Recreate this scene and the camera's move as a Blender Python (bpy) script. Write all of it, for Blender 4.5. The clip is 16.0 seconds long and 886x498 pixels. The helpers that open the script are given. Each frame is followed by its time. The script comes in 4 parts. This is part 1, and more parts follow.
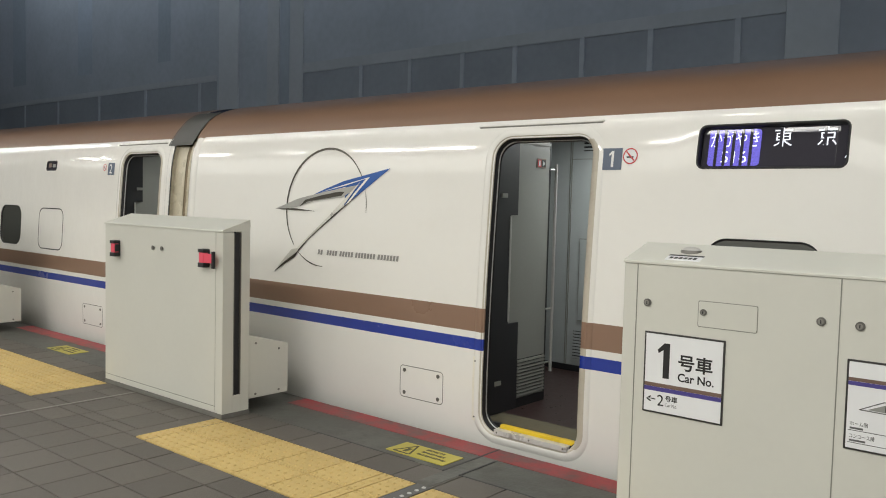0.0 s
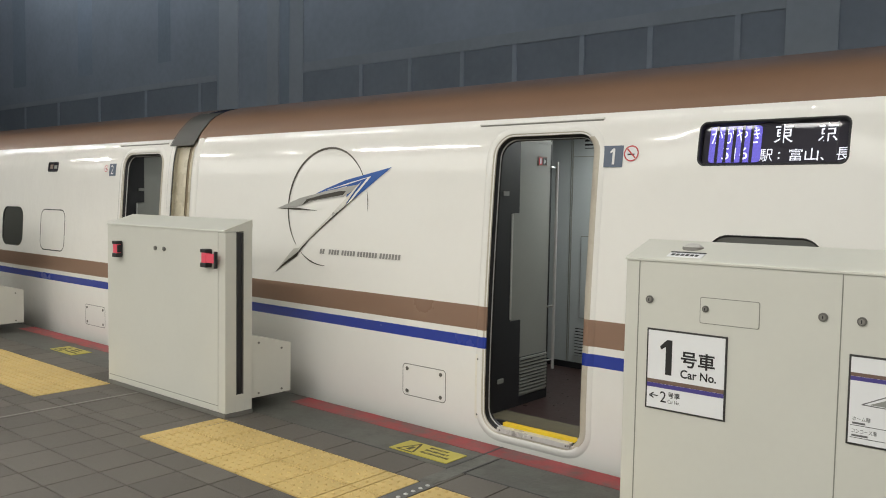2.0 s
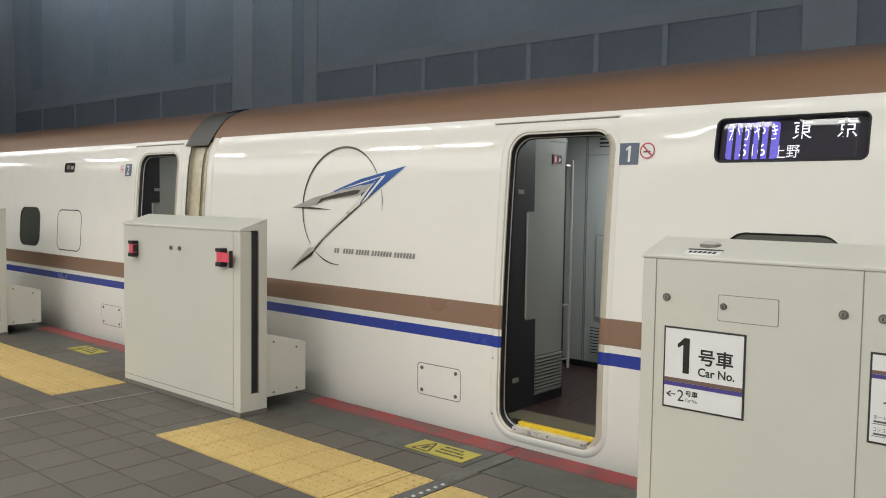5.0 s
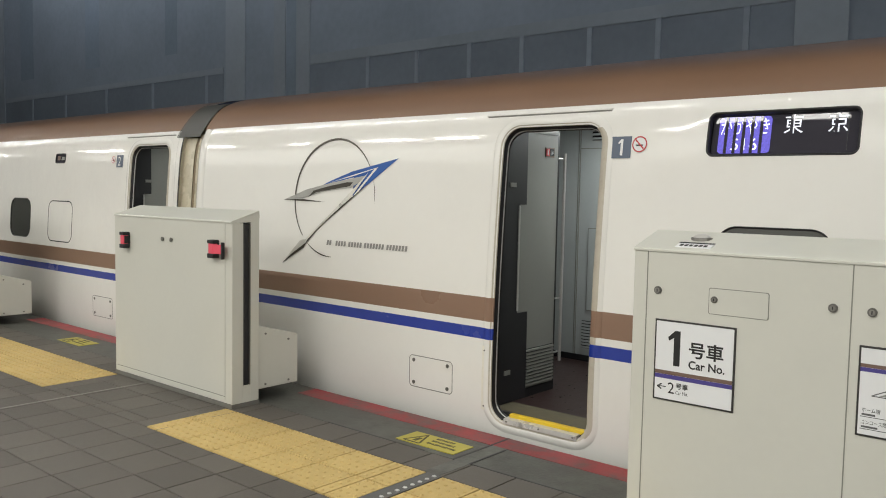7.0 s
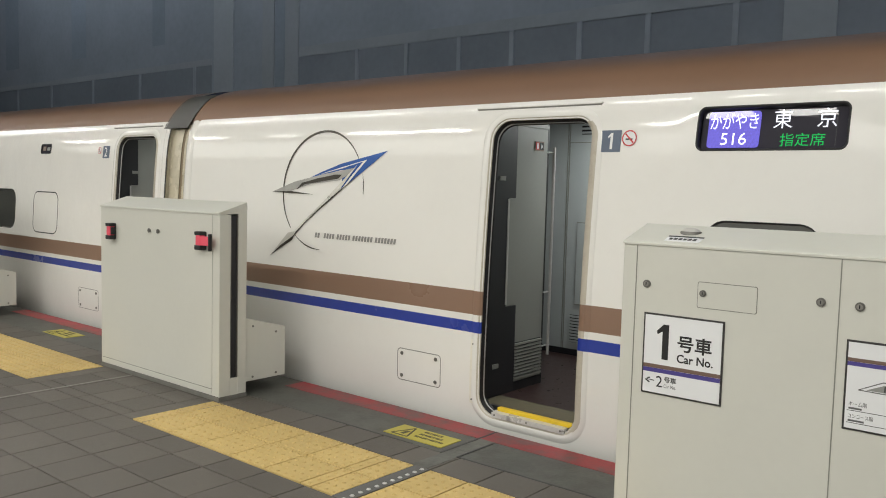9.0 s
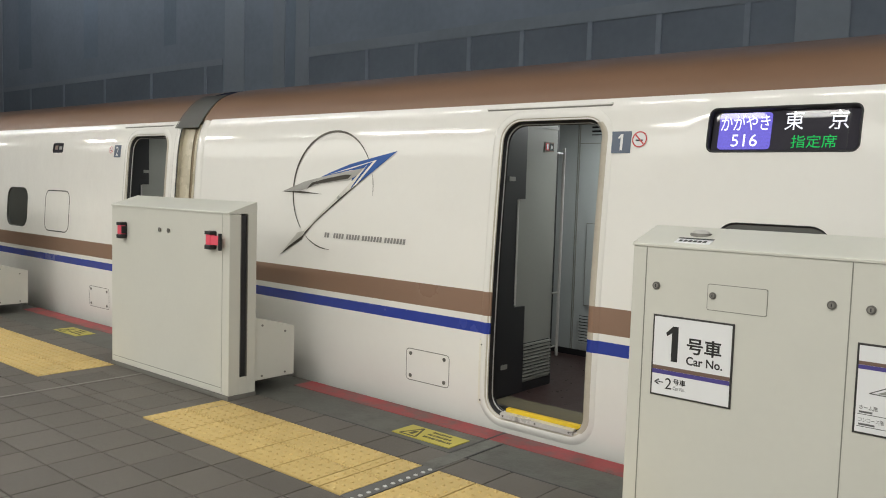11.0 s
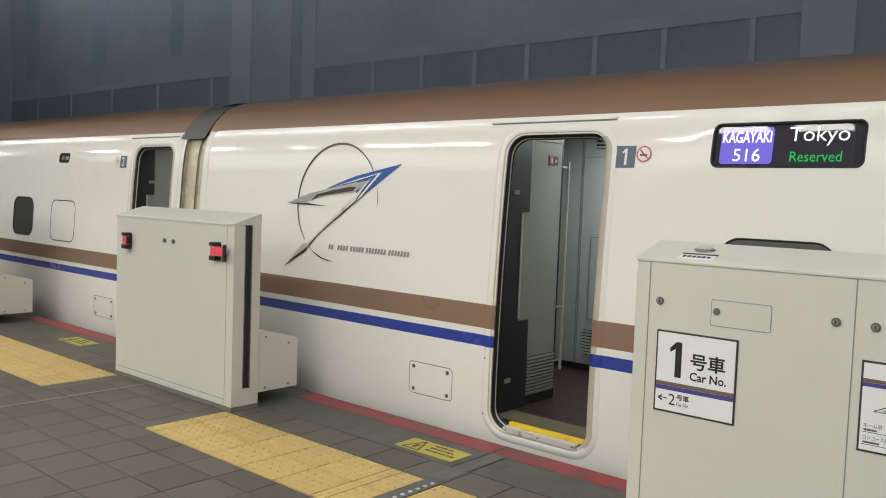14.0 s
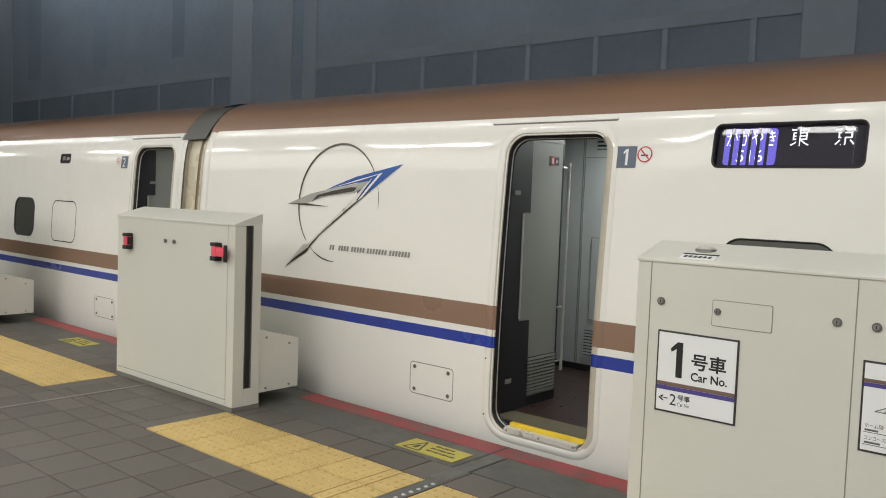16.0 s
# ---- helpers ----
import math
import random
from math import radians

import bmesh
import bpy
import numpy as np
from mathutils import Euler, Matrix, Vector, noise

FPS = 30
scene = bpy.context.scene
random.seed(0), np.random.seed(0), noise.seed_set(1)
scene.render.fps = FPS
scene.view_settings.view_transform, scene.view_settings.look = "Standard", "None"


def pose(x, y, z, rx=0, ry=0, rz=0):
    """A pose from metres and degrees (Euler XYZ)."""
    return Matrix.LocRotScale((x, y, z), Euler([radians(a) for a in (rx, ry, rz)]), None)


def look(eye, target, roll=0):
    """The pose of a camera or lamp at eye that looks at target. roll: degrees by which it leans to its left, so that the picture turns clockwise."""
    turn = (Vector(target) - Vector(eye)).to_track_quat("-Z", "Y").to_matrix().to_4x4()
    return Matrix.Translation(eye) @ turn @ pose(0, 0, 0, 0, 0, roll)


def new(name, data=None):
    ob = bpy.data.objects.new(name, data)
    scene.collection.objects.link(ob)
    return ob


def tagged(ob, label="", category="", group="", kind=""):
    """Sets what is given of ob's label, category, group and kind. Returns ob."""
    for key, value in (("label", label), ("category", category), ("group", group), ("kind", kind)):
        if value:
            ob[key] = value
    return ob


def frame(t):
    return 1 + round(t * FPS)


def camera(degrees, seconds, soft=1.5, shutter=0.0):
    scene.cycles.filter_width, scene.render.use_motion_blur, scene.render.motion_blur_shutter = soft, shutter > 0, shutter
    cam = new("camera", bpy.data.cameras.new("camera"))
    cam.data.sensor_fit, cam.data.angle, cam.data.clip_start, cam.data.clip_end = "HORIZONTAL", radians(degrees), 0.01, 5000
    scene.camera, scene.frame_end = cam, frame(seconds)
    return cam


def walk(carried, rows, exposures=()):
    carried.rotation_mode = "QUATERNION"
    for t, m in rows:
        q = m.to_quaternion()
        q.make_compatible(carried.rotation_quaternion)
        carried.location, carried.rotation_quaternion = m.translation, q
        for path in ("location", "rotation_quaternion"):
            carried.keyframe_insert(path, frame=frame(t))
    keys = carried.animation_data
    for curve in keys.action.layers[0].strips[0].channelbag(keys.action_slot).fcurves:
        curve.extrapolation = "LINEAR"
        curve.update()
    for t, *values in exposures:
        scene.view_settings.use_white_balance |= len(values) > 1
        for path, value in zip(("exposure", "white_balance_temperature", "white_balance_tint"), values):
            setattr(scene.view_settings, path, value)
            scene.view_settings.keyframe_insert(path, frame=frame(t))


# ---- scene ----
cam = camera(57.0, 16.0, soft=1.0)
PATH = [
    (0, (4.642, -2.951, 1.534), (3.356, -1.423, 1.416), 1.4),
    (0.5, (4.636, -2.954, 1.53), (3.351, -1.425, 1.413), 1.6),
    (1, (4.641, -2.952, 1.535), (3.354, -1.426, 1.414), 1.6),
    (1.5, (4.646, -2.958, 1.531), (3.359, -1.433, 1.41), 1.6),
    (2, (4.644, -2.963, 1.535), (3.357, -1.437, 1.413), 1.0),
    (2.5, (4.635, -2.952, 1.537), (3.347, -1.426, 1.42), 0.6),
    (3, (4.63, -2.954, 1.53), (3.331, -1.437, 1.417), 0.5),
    (3.5, (4.627, -2.95, 1.523), (3.315, -1.445, 1.411), 0.6),
    (4, (4.63, -2.954, 1.525), (3.313, -1.453, 1.41), 0.7),
    (6.5, (4.632, -2.957, 1.517), (3.331, -1.444, 1.382), 1.1),
    (7, (4.634, -2.959, 1.519), (3.336, -1.443, 1.381), 1.1),
    (7.5, (4.634, -2.958, 1.519), (3.341, -1.438, 1.379), 1.2),
    (8, (4.633, -2.958, 1.513), (3.343, -1.436, 1.374), 1.3),
    (8.5, (4.629, -2.954, 1.514), (3.349, -1.425, 1.368), 1.4),
    (9, (4.622, -2.951, 1.509), (3.347, -1.417, 1.358), 1.5),
    (11.5, (4.624, -2.952, 1.517), (3.328, -1.436, 1.365), 1.8),
    (12, (4.626, -2.958, 1.522), (3.329, -1.442, 1.372), 1.9),
    (12.5, (4.628, -2.953, 1.523), (3.329, -1.439, 1.382), 1.9),
    (13, (4.626, -2.958, 1.519), (3.326, -1.443, 1.387), 2.1),
    (13.5, (4.625, -2.949, 1.522), (3.323, -1.436, 1.396), 2.1),
    (14, (4.626, -2.952, 1.522), (3.324, -1.439, 1.398), 2.1),
    (14.5, (4.624, -2.955, 1.52), (3.321, -1.442, 1.399), 2.2),
    (15, (4.626, -2.946, 1.517), (3.32, -1.436, 1.399), 2.3),
    (15.5, (4.627, -2.951, 1.512), (3.32, -1.442, 1.396), 2.1),
    (16, (4.626, -2.952, 1.519), (3.322, -1.44, 1.397), 2.1),
]
walk(cam, [(t, look(eye, target, roll)) for t, eye, target, roll in PATH])

# ---- world and lamps ----
world = bpy.data.worlds.new("hall")
scene.world = world
world.use_nodes = True
world.node_tree.nodes["Background"].inputs[0].default_value = (0.55, 0.62, 0.72, 1)
world.node_tree.nodes["Background"].inputs[1].default_value = 0.02
scene.view_settings.exposure = 0.0


def tube_or_fill_lamp(x, y, z, length, width, watts, colour=(1.0, 0.985, 0.925)):
    data = bpy.data.lights.new("tube_or_fill_light", "AREA")
    data.shape, data.size, data.size_y = "RECTANGLE", length, width
    data.energy, data.color = watts, colour
    ob = new("tube_or_fill_light", data)
    ob.matrix_world = pose(x, y, z)
    return ob


ROW_EDGE, ROW_FILL = 0.62, -6.5
EDGE_TUBES = ((-25.0, -16.2), (-16.0, -7.6), (-7.4, 1.95), (2.1, 2.62), (2.75, 11.0))
SHORT_TUBES = ((-20.0, -18.6), (-13.4, -12.4), (-9.2, -8.15), (-6.35, -6.0), (-4.6, -3.5), (-3.15, -2.3), (0.35, 1.5), (1.78, 2.33), (3.2, 4.2), (6.0, 7.2))
for a, b in EDGE_TUBES:
    tube_or_fill_lamp((a + b) / 2, ROW_EDGE, 4.02, b - a, 0.022, 4.9 * (b - a))
for a, b in SHORT_TUBES:
    tube_or_fill_lamp((a + b) / 2, -2.8, 4.02, b - a, 0.20, 43 * (b - a))
# wide unseen fill panels, added to brighten gate fronts and train side
for lx, watts in ((-13.5, 232), (-4.5, 280), (4.5, 335)):
    tube_or_fill_lamp(lx, ROW_FILL, 4.02, 8.9, 4.6, watts)
# unseen fill lamps added over the far track to brighten the wall
for lx, watts in ((-34, 290), (-12, 370), (6, 425)):
    hall = tube_or_fill_lamp(lx, 5.9, 9.6, 18, 0.4, watts, (0.80, 0.90, 1.0))
    hall.matrix_world = pose(lx, 5.9, 9.6, 60, 0, 0)


# ---- materials ----
def mat(name, col, rough=0.5, metal=0.0, var=0.06, scale=6.0, bump=0.0, bscale=80.0, emit=0.0, coat=0.0, dirt=0.0, dirtcol=(0.1, 0.09, 0.07), rvar=0.08, spec=0.5, dirty=(0.52, 0.75), depth=0.004):
    m = bpy.data.materials.new(name)
    m.use_nodes = True
    nt = m.node_tree
    n, l = nt.nodes, nt.links
    b = n["Principled BSDF"]
    b.inputs["Metallic"].default_value = metal
    b.inputs["Coat Weight"].default_value = coat
    b.inputs["Coat Roughness"].default_value = 0.06
    b.inputs["Specular IOR Level"].default_value = spec
    tc = n.new("ShaderNodeTexCoord")
    big = n.new("ShaderNodeTexNoise")
    big.inputs["Scale"].default_value = scale
    big.inputs["Detail"].default_value = 6
    l.new(tc.outputs["Object"], big.inputs["Vector"])
    fine = n.new("ShaderNodeTexNoise")
    fine.inputs["Scale"].default_value = scale * 14
    fine.inputs["Detail"].default_value = 3
    l.new(tc.outputs["Object"], fine.inputs["Vector"])
    mix = n.new("ShaderNodeMath")
    mix.operation = "MULTIPLY_ADD"
    l.new(fine.outputs["Fac"], mix.inputs[0])
    mix.inputs[1].default_value = 0.4
    l.new(big.outputs["Fac"], mix.inputs[2])
    ramp = n.new("ShaderNodeMapRange")
    ramp.inputs["From Min"].default_value, ramp.inputs["From Max"].default_value = 0.4, 1.0
    ramp.inputs["To Min"].default_value, ramp.inputs["To Max"].default_value = 1 - var, 1 + var
    l.new(mix.outputs[0], ramp.inputs["Value"])
    info = n.new("ShaderNodeObjectInfo")
    rnd = n.new("ShaderNodeMapRange")
    rnd.inputs["To Min"].default_value, rnd.inputs["To Max"].default_value = 1 - var * 0.8, 1 + var * 0.8
    l.new(info.outputs["Random"], rnd.inputs["Value"])
    mul = n.new("ShaderNodeMath")
    mul.operation = "MULTIPLY"
    l.new(ramp.outputs[0], mul.inputs[0])
    l.new(rnd.outputs[0], mul.inputs[1])
    sc = n.new("ShaderNodeVectorMath")
    sc.operation = "SCALE"
    sc.inputs[0].default_value = col
    l.new(mul.outputs[0], sc.inputs["Scale"])
    last = sc.outputs[0]
    if dirt:
        dn = n.new("ShaderNodeTexNoise")
        dn.inputs["Scale"].default_value = scale * 2.3
        dn.inputs["Detail"].default_value = 8
        dn.inputs["Roughness"].default_value = 0.7
        l.new(tc.outputs["Object"], dn.inputs["Vector"])
        dr = n.new("ShaderNodeMapRange")
        dr.inputs["From Min"].default_value, dr.inputs["From Max"].default_value = dirty
        dr.inputs["To Max"].default_value = dirt
        l.new(dn.outputs["Fac"], dr.inputs["Value"])
        mc = n.new("ShaderNodeMix")
        mc.data_type = "RGBA"
        l.new(dr.outputs[0], mc.inputs["Factor"])
        l.new(last, mc.inputs["A"])
        mc.inputs["B"].default_value = (*dirtcol, 1)
        last = mc.outputs["Result"]
    l.new(last, b.inputs["Base Color"])
    rr = n.new("ShaderNodeMapRange")
    rr.inputs["To Min"].default_value, rr.inputs["To Max"].default_value = max(0.02, rough - rvar), min(1, rough + rvar)
    l.new(big.outputs["Fac"], rr.inputs["Value"])
    l.new(rr.outputs[0], b.inputs["Roughness"])
    if bump:
        bn = n.new("ShaderNodeTexNoise")
        bn.inputs["Scale"].default_value = bscale
        bn.inputs["Detail"].default_value = 4
        l.new(tc.outputs["Object"], bn.inputs["Vector"])
        bp = n.new("ShaderNodeBump")
        bp.inputs["Strength"].default_value = bump
        bp.inputs["Distance"].default_value = depth
        l.new(bn.outputs["Fac"], bp.inputs["Height"])
        l.new(bp.outputs[0], b.inputs["Normal"])
        l.new(bp.outputs[0], b.inputs["Coat Normal"])
    if emit:
        b.inputs["Emission Color"].default_value = (*col, 1)
        b.inputs["Emission Strength"].default_value = emit
    return m


WHITE = mat("ivory_paint", (0.845, 0.835, 0.80), 0.105, coat=0.2, var=0.015, scale=1.2, rvar=0.02, bump=0.4, bscale=2.6, dirt=0.05, dirtcol=(0.5, 0.46, 0.38))
WAVY = mat("rippled_ivory_paint", (0.845, 0.835, 0.80), 0.10, coat=0.25, var=0.015, scale=1.2, rvar=0.02, bump=1.0, bscale=2.4, depth=0.009, dirt=0.05, dirtcol=(0.5, 0.46, 0.38))
COPPER = mat("copper_paint", (0.215, 0.126, 0.080), 0.40, metal=0.0, var=0.05, scale=1.5, spec=0.35)
COPPER2 = mat("copper_stripe_paint", (0.275, 0.172, 0.120), 0.30, var=0.03, scale=1.5)
BLUE = mat("blue_stripe_paint", (0.022, 0.048, 0.33), 0.25, coat=0.4, var=0.03)
SKYBLUE = mat("blue_roof_paint", (0.05, 0.10, 0.25), 0.4)
SKYDARK = mat("dark_blue_edge", (0.05, 0.06, 0.095), 0.5)
SEAM = mat("dark_seam", (0.05, 0.05, 0.05), 0.7)
RUBBER = mat("black_rubber", (0.012, 0.012, 0.014), 0.45, var=0.2, scale=10)
DARKPAN = mat("dark_grey_panel", (0.022, 0.022, 0.025), 0.38, var=0.1, scale=4)
TAN = mat("tan_fold", (0.24, 0.185, 0.11), 0.5)
STEMC = mat("pale_silver_film", (0.66, 0.65, 0.60), 0.3, metal=0.3, var=0.2, scale=4)
CREAM = mat("cream_hood", (0.56, 0.51, 0.39), 0.28, var=0.08, dirt=0.25)
GREYHOOD = mat("grey_hood_rubber", (0.085, 0.085, 0.08), 0.55, var=0.1)
JAMB = mat("weathered_jamb_paint", (0.52, 0.48, 0.40), 0.45, var=0.08, scale=9, dirt=0.35, dirtcol=(0.28, 0.2, 0.13))
SCUFF = mat("scuffed_sill_steel", (0.74, 0.735, 0.71), 0.3, metal=0.3, var=0.2, scale=3, dirt=0.7, dirtcol=(0.24, 0.23, 0.21), dirty=(0.55, 0.61))
STEEL = mat("brushed_steel", (0.55, 0.55, 0.54), 0.4, metal=0.45, var=0.1, scale=20)
DARKSTEEL = mat("dark_steel", (0.17, 0.165, 0.15), 0.4, metal=0.5, var=0.1, scale=20)
YELLOW = mat("yellow_sill", (0.75, 0.52, 0.02), 0.5, var=0.06, dirt=0.2)
SOFTSEAM = mat("faint_gate_seam", (0.40, 0.40, 0.355), 0.6)
GATESEAM = mat("shallow_gate_seam", (0.22, 0.22, 0.19), 0.6)
GATE = mat("pale_grey_green_enamel", (0.61, 0.607, 0.548), 0.42, var=0.025, scale=2.0, bump=0.05, bscale=300)
GATETOP = mat("pale_cover_enamel", (0.60, 0.60, 0.54), 0.4, var=0.025, scale=2.0)
PLINTH = mat("grey_plinth", (0.15, 0.145, 0.13), 0.6, var=0.15, scale=9, dirt=0.4)
BASE = mat("dark_plinth", (0.10, 0.10, 0.095), 0.6, var=0.1)
TILE = mat("grey_platform_tile", (0.108, 0.098, 0.085), 0.55, spec=0.32, var=0.16, scale=5, bump=0.4, bscale=140, dirt=0.3, dirtcol=(0.062, 0.056, 0.049))
GROUT = mat("dark_grout", (0.020, 0.018, 0.016), 0.85, var=0.15, scale=12)
TACT = mat("yellow_tactile_tile", (0.53, 0.385, 0.145), 0.6, var=0.07, scale=9, bump=0.2, bscale=150, dirt=0.14, dirtcol=(0.34, 0.23, 0.09))
CONC = mat("grey_concrete", (0.128, 0.132, 0.117), 0.55, var=0.3, scale=2.2, bump=0.6, bscale=60, dirt=0.8, dirtcol=(0.075, 0.072, 0.064), dirty=(0.44, 0.60), spec=0.35)
RED = mat("worn_red_paint", (0.30, 0.036, 0.040), 0.55, var=0.3, scale=2.2, dirt=0.75, dirtcol=(0.10, 0.075, 0.07), dirty=(0.44, 0.62))
LABELY = mat("yellow_label", (0.44, 0.38, 0.05), 0.45, var=0.04, dirt=0.2, dirtcol=(0.35, 0.3, 0.08))
BLACK = mat("black_print", (0.015, 0.015, 0.015), 0.5)
INK = mat("dark_olive_print", (0.07, 0.06, 0.015), 0.6)
SIGNW = mat("white_sign_face", (0.78, 0.79, 0.80), 0.35, var=0.015)
SIGNFR = mat("sign_border", (0.035, 0.033, 0.032), 0.4)
NAVY = mat("navy_plate", (0.10, 0.13, 0.19), 0.35, var=0.04)
VIOLET = mat("violet_band", (0.075, 0.06, 0.26), 0.4)
BAND = mat("brown_band", (0.17, 0.11, 0.085), 0.4)
SIGNRED = mat("red_print", (0.55, 0.04, 0.05), 0.4)
BELT = mat("red_belt_cassette", (0.78, 0.085, 0.135), 0.5, var=0.05, scale=30)
GLASSD = mat("dark_window_glass", (0.075, 0.078, 0.070), 0.05, var=0.05, rvar=0.02, coat=0.6)
SILVER = mat("silver_emblem", (0.46, 0.455, 0.43), 0.3, metal=0.55, var=0.22, scale=4)
EMBDARK = mat("dark_emblem_line", (0.065, 0.058, 0.048), 0.35, metal=0.6, var=0.15, scale=8)
EMBBLUE = mat("blue_emblem_film", (0.013, 0.088, 0.35), 0.3, metal=0.2, var=0.08, scale=7)
TXT = mat("grey_lettering", (0.12, 0.12, 0.12), 0.5)
LOCKC = mat("worn_lock_steel", (0.26, 0.25, 0.23), 0.4, metal=0.4, var=0.15, scale=30)
LETTER = mat("thin_grey_lettering", (0.27, 0.265, 0.255), 0.5)
LAMPW = mat("clouded_lamp_lens", (0.50, 0.49, 0.47), 0.3, var=0.08)
FINE = mat("fine_grey_seam", (0.22, 0.215, 0.20), 0.6)
AGED = mat("yellowed_paint", (0.77, 0.745, 0.66), 0.4, var=0.05, dirt=0.15)
PALE = mat("pale_joint", (0.27, 0.26, 0.24), 0.7, var=0.15, scale=8)
INTG = mat("grey_interior_panel", (0.27, 0.275, 0.255), 0.4, var=0.04, scale=3)
INTB = mat("blue_grey_interior_panel", (0.42, 0.45, 0.45), 0.38, var=0.04, scale=3)
INTF = mat("maroon_floor", (0.045, 0.026, 0.024), 0.3, var=0.2, scale=20)
MATF = mat("olive_sill_mat", (0.14, 0.12, 0.07), 0.7, var=0.2, scale=25)
WALLD = mat("slate_wall", (0.44, 0.48, 0.535), 0.8, var=0.16, scale=0.5)
WALLP = mat("slate_pier", (0.46, 0.49, 0.52), 0.8, var=0.10, scale=0.7)
WALLM = mat("pale_mullion", (0.46, 0.50, 0.54), 0.7, var=0.08)
WALLG = mat("dark_wall_glazing", (0.335, 0.365, 0.41), 0.6, var=0.14, scale=0.6)
WALLR = mat("dull_slate_panel", (0.375, 0.425, 0.49), 0.8, var=0.14, scale=0.6)
CEIL = mat("pale_ceiling", (0.68, 0.68, 0.66), 0.7, var=0.05, scale=1)
DARKC = mat("dark_ceiling", (0.06, 0.065, 0.075), 0.8)
LEDBLK = mat("black_display_face", (0.048, 0.046, 0.058), 0.025, var=0.05, spec=0.12, rvar=0.004)
BALLAST = mat("track_ballast", (0.10, 0.095, 0.085), 0.9, var=0.4, scale=12, bump=1.0, bscale=30)


def led(name, col, strength, dots=240.0, low=0.45):
    """Light-emitting dots on a fine square raster."""
    m = bpy.data.materials.new(name)
    m.use_nodes = True
    n, l = m.node_tree.nodes, m.node_tree.links
    b = n["Principled BSDF"]
    b.inputs["Base Color"].default_value = (0.02, 0.02, 0.03, 1)
    b.inputs["Roughness"].default_value = 0.025
    b.inputs["Specular IOR Level"].default_value = 0.12
    tc = n.new("ShaderNodeTexCoord")
    sep = n.new("ShaderNodeSeparateXYZ")
    l.new(tc.outputs["Object"], sep.inputs[0])
    waves = []
    for ax in ("X", "Z"):
        a = n.new("ShaderNodeMath")
        a.operation = "MULTIPLY"
        l.new(sep.outputs[ax], a.inputs[0])
        a.inputs[1].default_value = dots * 2 * math.pi
        s = n.new("ShaderNodeMath")
        s.operation = "SINE"
        l.new(a.outputs[0], s.inputs[0])
        waves.append(s)
    add = n.new("ShaderNodeMath")
    add.operation = "ADD"
    l.new(waves[0].outputs[0], add.inputs[0])
    l.new(waves[1].outputs[0], add.inputs[1])
    mr = n.new("ShaderNodeMapRange")
    mr.inputs["From Min"].default_value, mr.inputs["From Max"].default_value = -1, 1.2
    mr.inputs["To Min"].default_value, mr.inputs["To Max"].default_value = low * strength, strength
    l.new(add.outputs[0], mr.inputs["Value"])
    b.inputs["Emission Color"].default_value = (*col, 1)
    l.new(mr.outputs[0], b.inputs["Emission Strength"])
    return m


LEDW = led("white_led", (0.92, 0.93, 1.0), 1.7)
LEDB = led("blue_led", (0.19, 0.16, 0.74), 1.35)
LEDG = led("green_led", (0.01, 0.62, 0.12), 1.2)
LEDV = led("violet_white_led", (0.85, 0.85, 1.0), 2.4)


# ---- mesh helpers ----
def part(name, bm, material, parent=None, label="", smooth=False):
    me = bpy.data.meshes.new(name)
    bmesh.ops.recalc_face_normals(bm, faces=bm.faces[:])
    if smooth:
        for f in bm.faces:
            f.smooth = True
    bm.to_mesh(me)
    bm.free()
    me.materials.append(material)
    ob = new(name, me)
    if parent:
        ob.parent = parent
    if label:
        tagged(ob, label)
    return ob


def empty(name, m=None):
    ob = new(name)
    ob.empty_display_size = 0.1
    if m is not None:
        ob.matrix_world = m
    return ob


def box(bm, x0, x1, y0, y1, z0, z1, bev=0.0, seg=2):
    r = bmesh.ops.create_cube(bm, size=1)
    vs = r["verts"]
    for v in vs:
        v.co = Vector((x0 + (v.co.x + 0.5) * (x1 - x0), y0 + (v.co.y + 0.5) * (y1 - y0), z0 + (v.co.z + 0.5) * (z1 - z0)))
    if bev:
        es = list({e for v in vs for e in v.link_edges})
        bmesh.ops.bevel(bm, geom=es, offset=bev, segments=seg, affect="EDGES", profile=0.5)
    return bm


def boxm(*a, **k):
    return box(bmesh.new(), *a, **k)


def cyl(bm, p, axis, r, h, n=16, r2=None):
    """A cylinder from p along an axis letter (signed length h)."""
    rot = {"x": Matrix.Rotation(math.pi / 2, 4, "Y"), "y": Matrix.Rotation(-math.pi / 2, 4, "X"), "z": Matrix()}[axis]
    bmesh.ops.create_cone(bm, cap_ends=True, segments=n, radius1=r, radius2=r if r2 is None else r2, depth=abs(h),
                          matrix=Matrix.Translation(p) @ rot @ Matrix.Translation((0, 0, h / 2)))
    return bm


def prism(pts, axis, a, b):
    """Extrudes a closed outline between a and b along an axis; pts are the two other coordinates in xyz order."""
    bm = bmesh.new()

    def co(p, v):
        return {"x": (v, p[0], p[1]), "y": (p[0], v, p[1]), "z": (p[0], p[1], v)}[axis]
    lo = [bm.verts.new(co(p, a)) for p in pts]
    hi = [bm.verts.new(co(p, b)) for p in pts]
    bm.faces.new(lo)
    bm.faces.new(hi[::-1])
    for i in range(len(pts)):
        j = (i + 1) % len(pts)
        bm.faces.new((lo[i], lo[j], hi[j], hi[i]))
    return bm


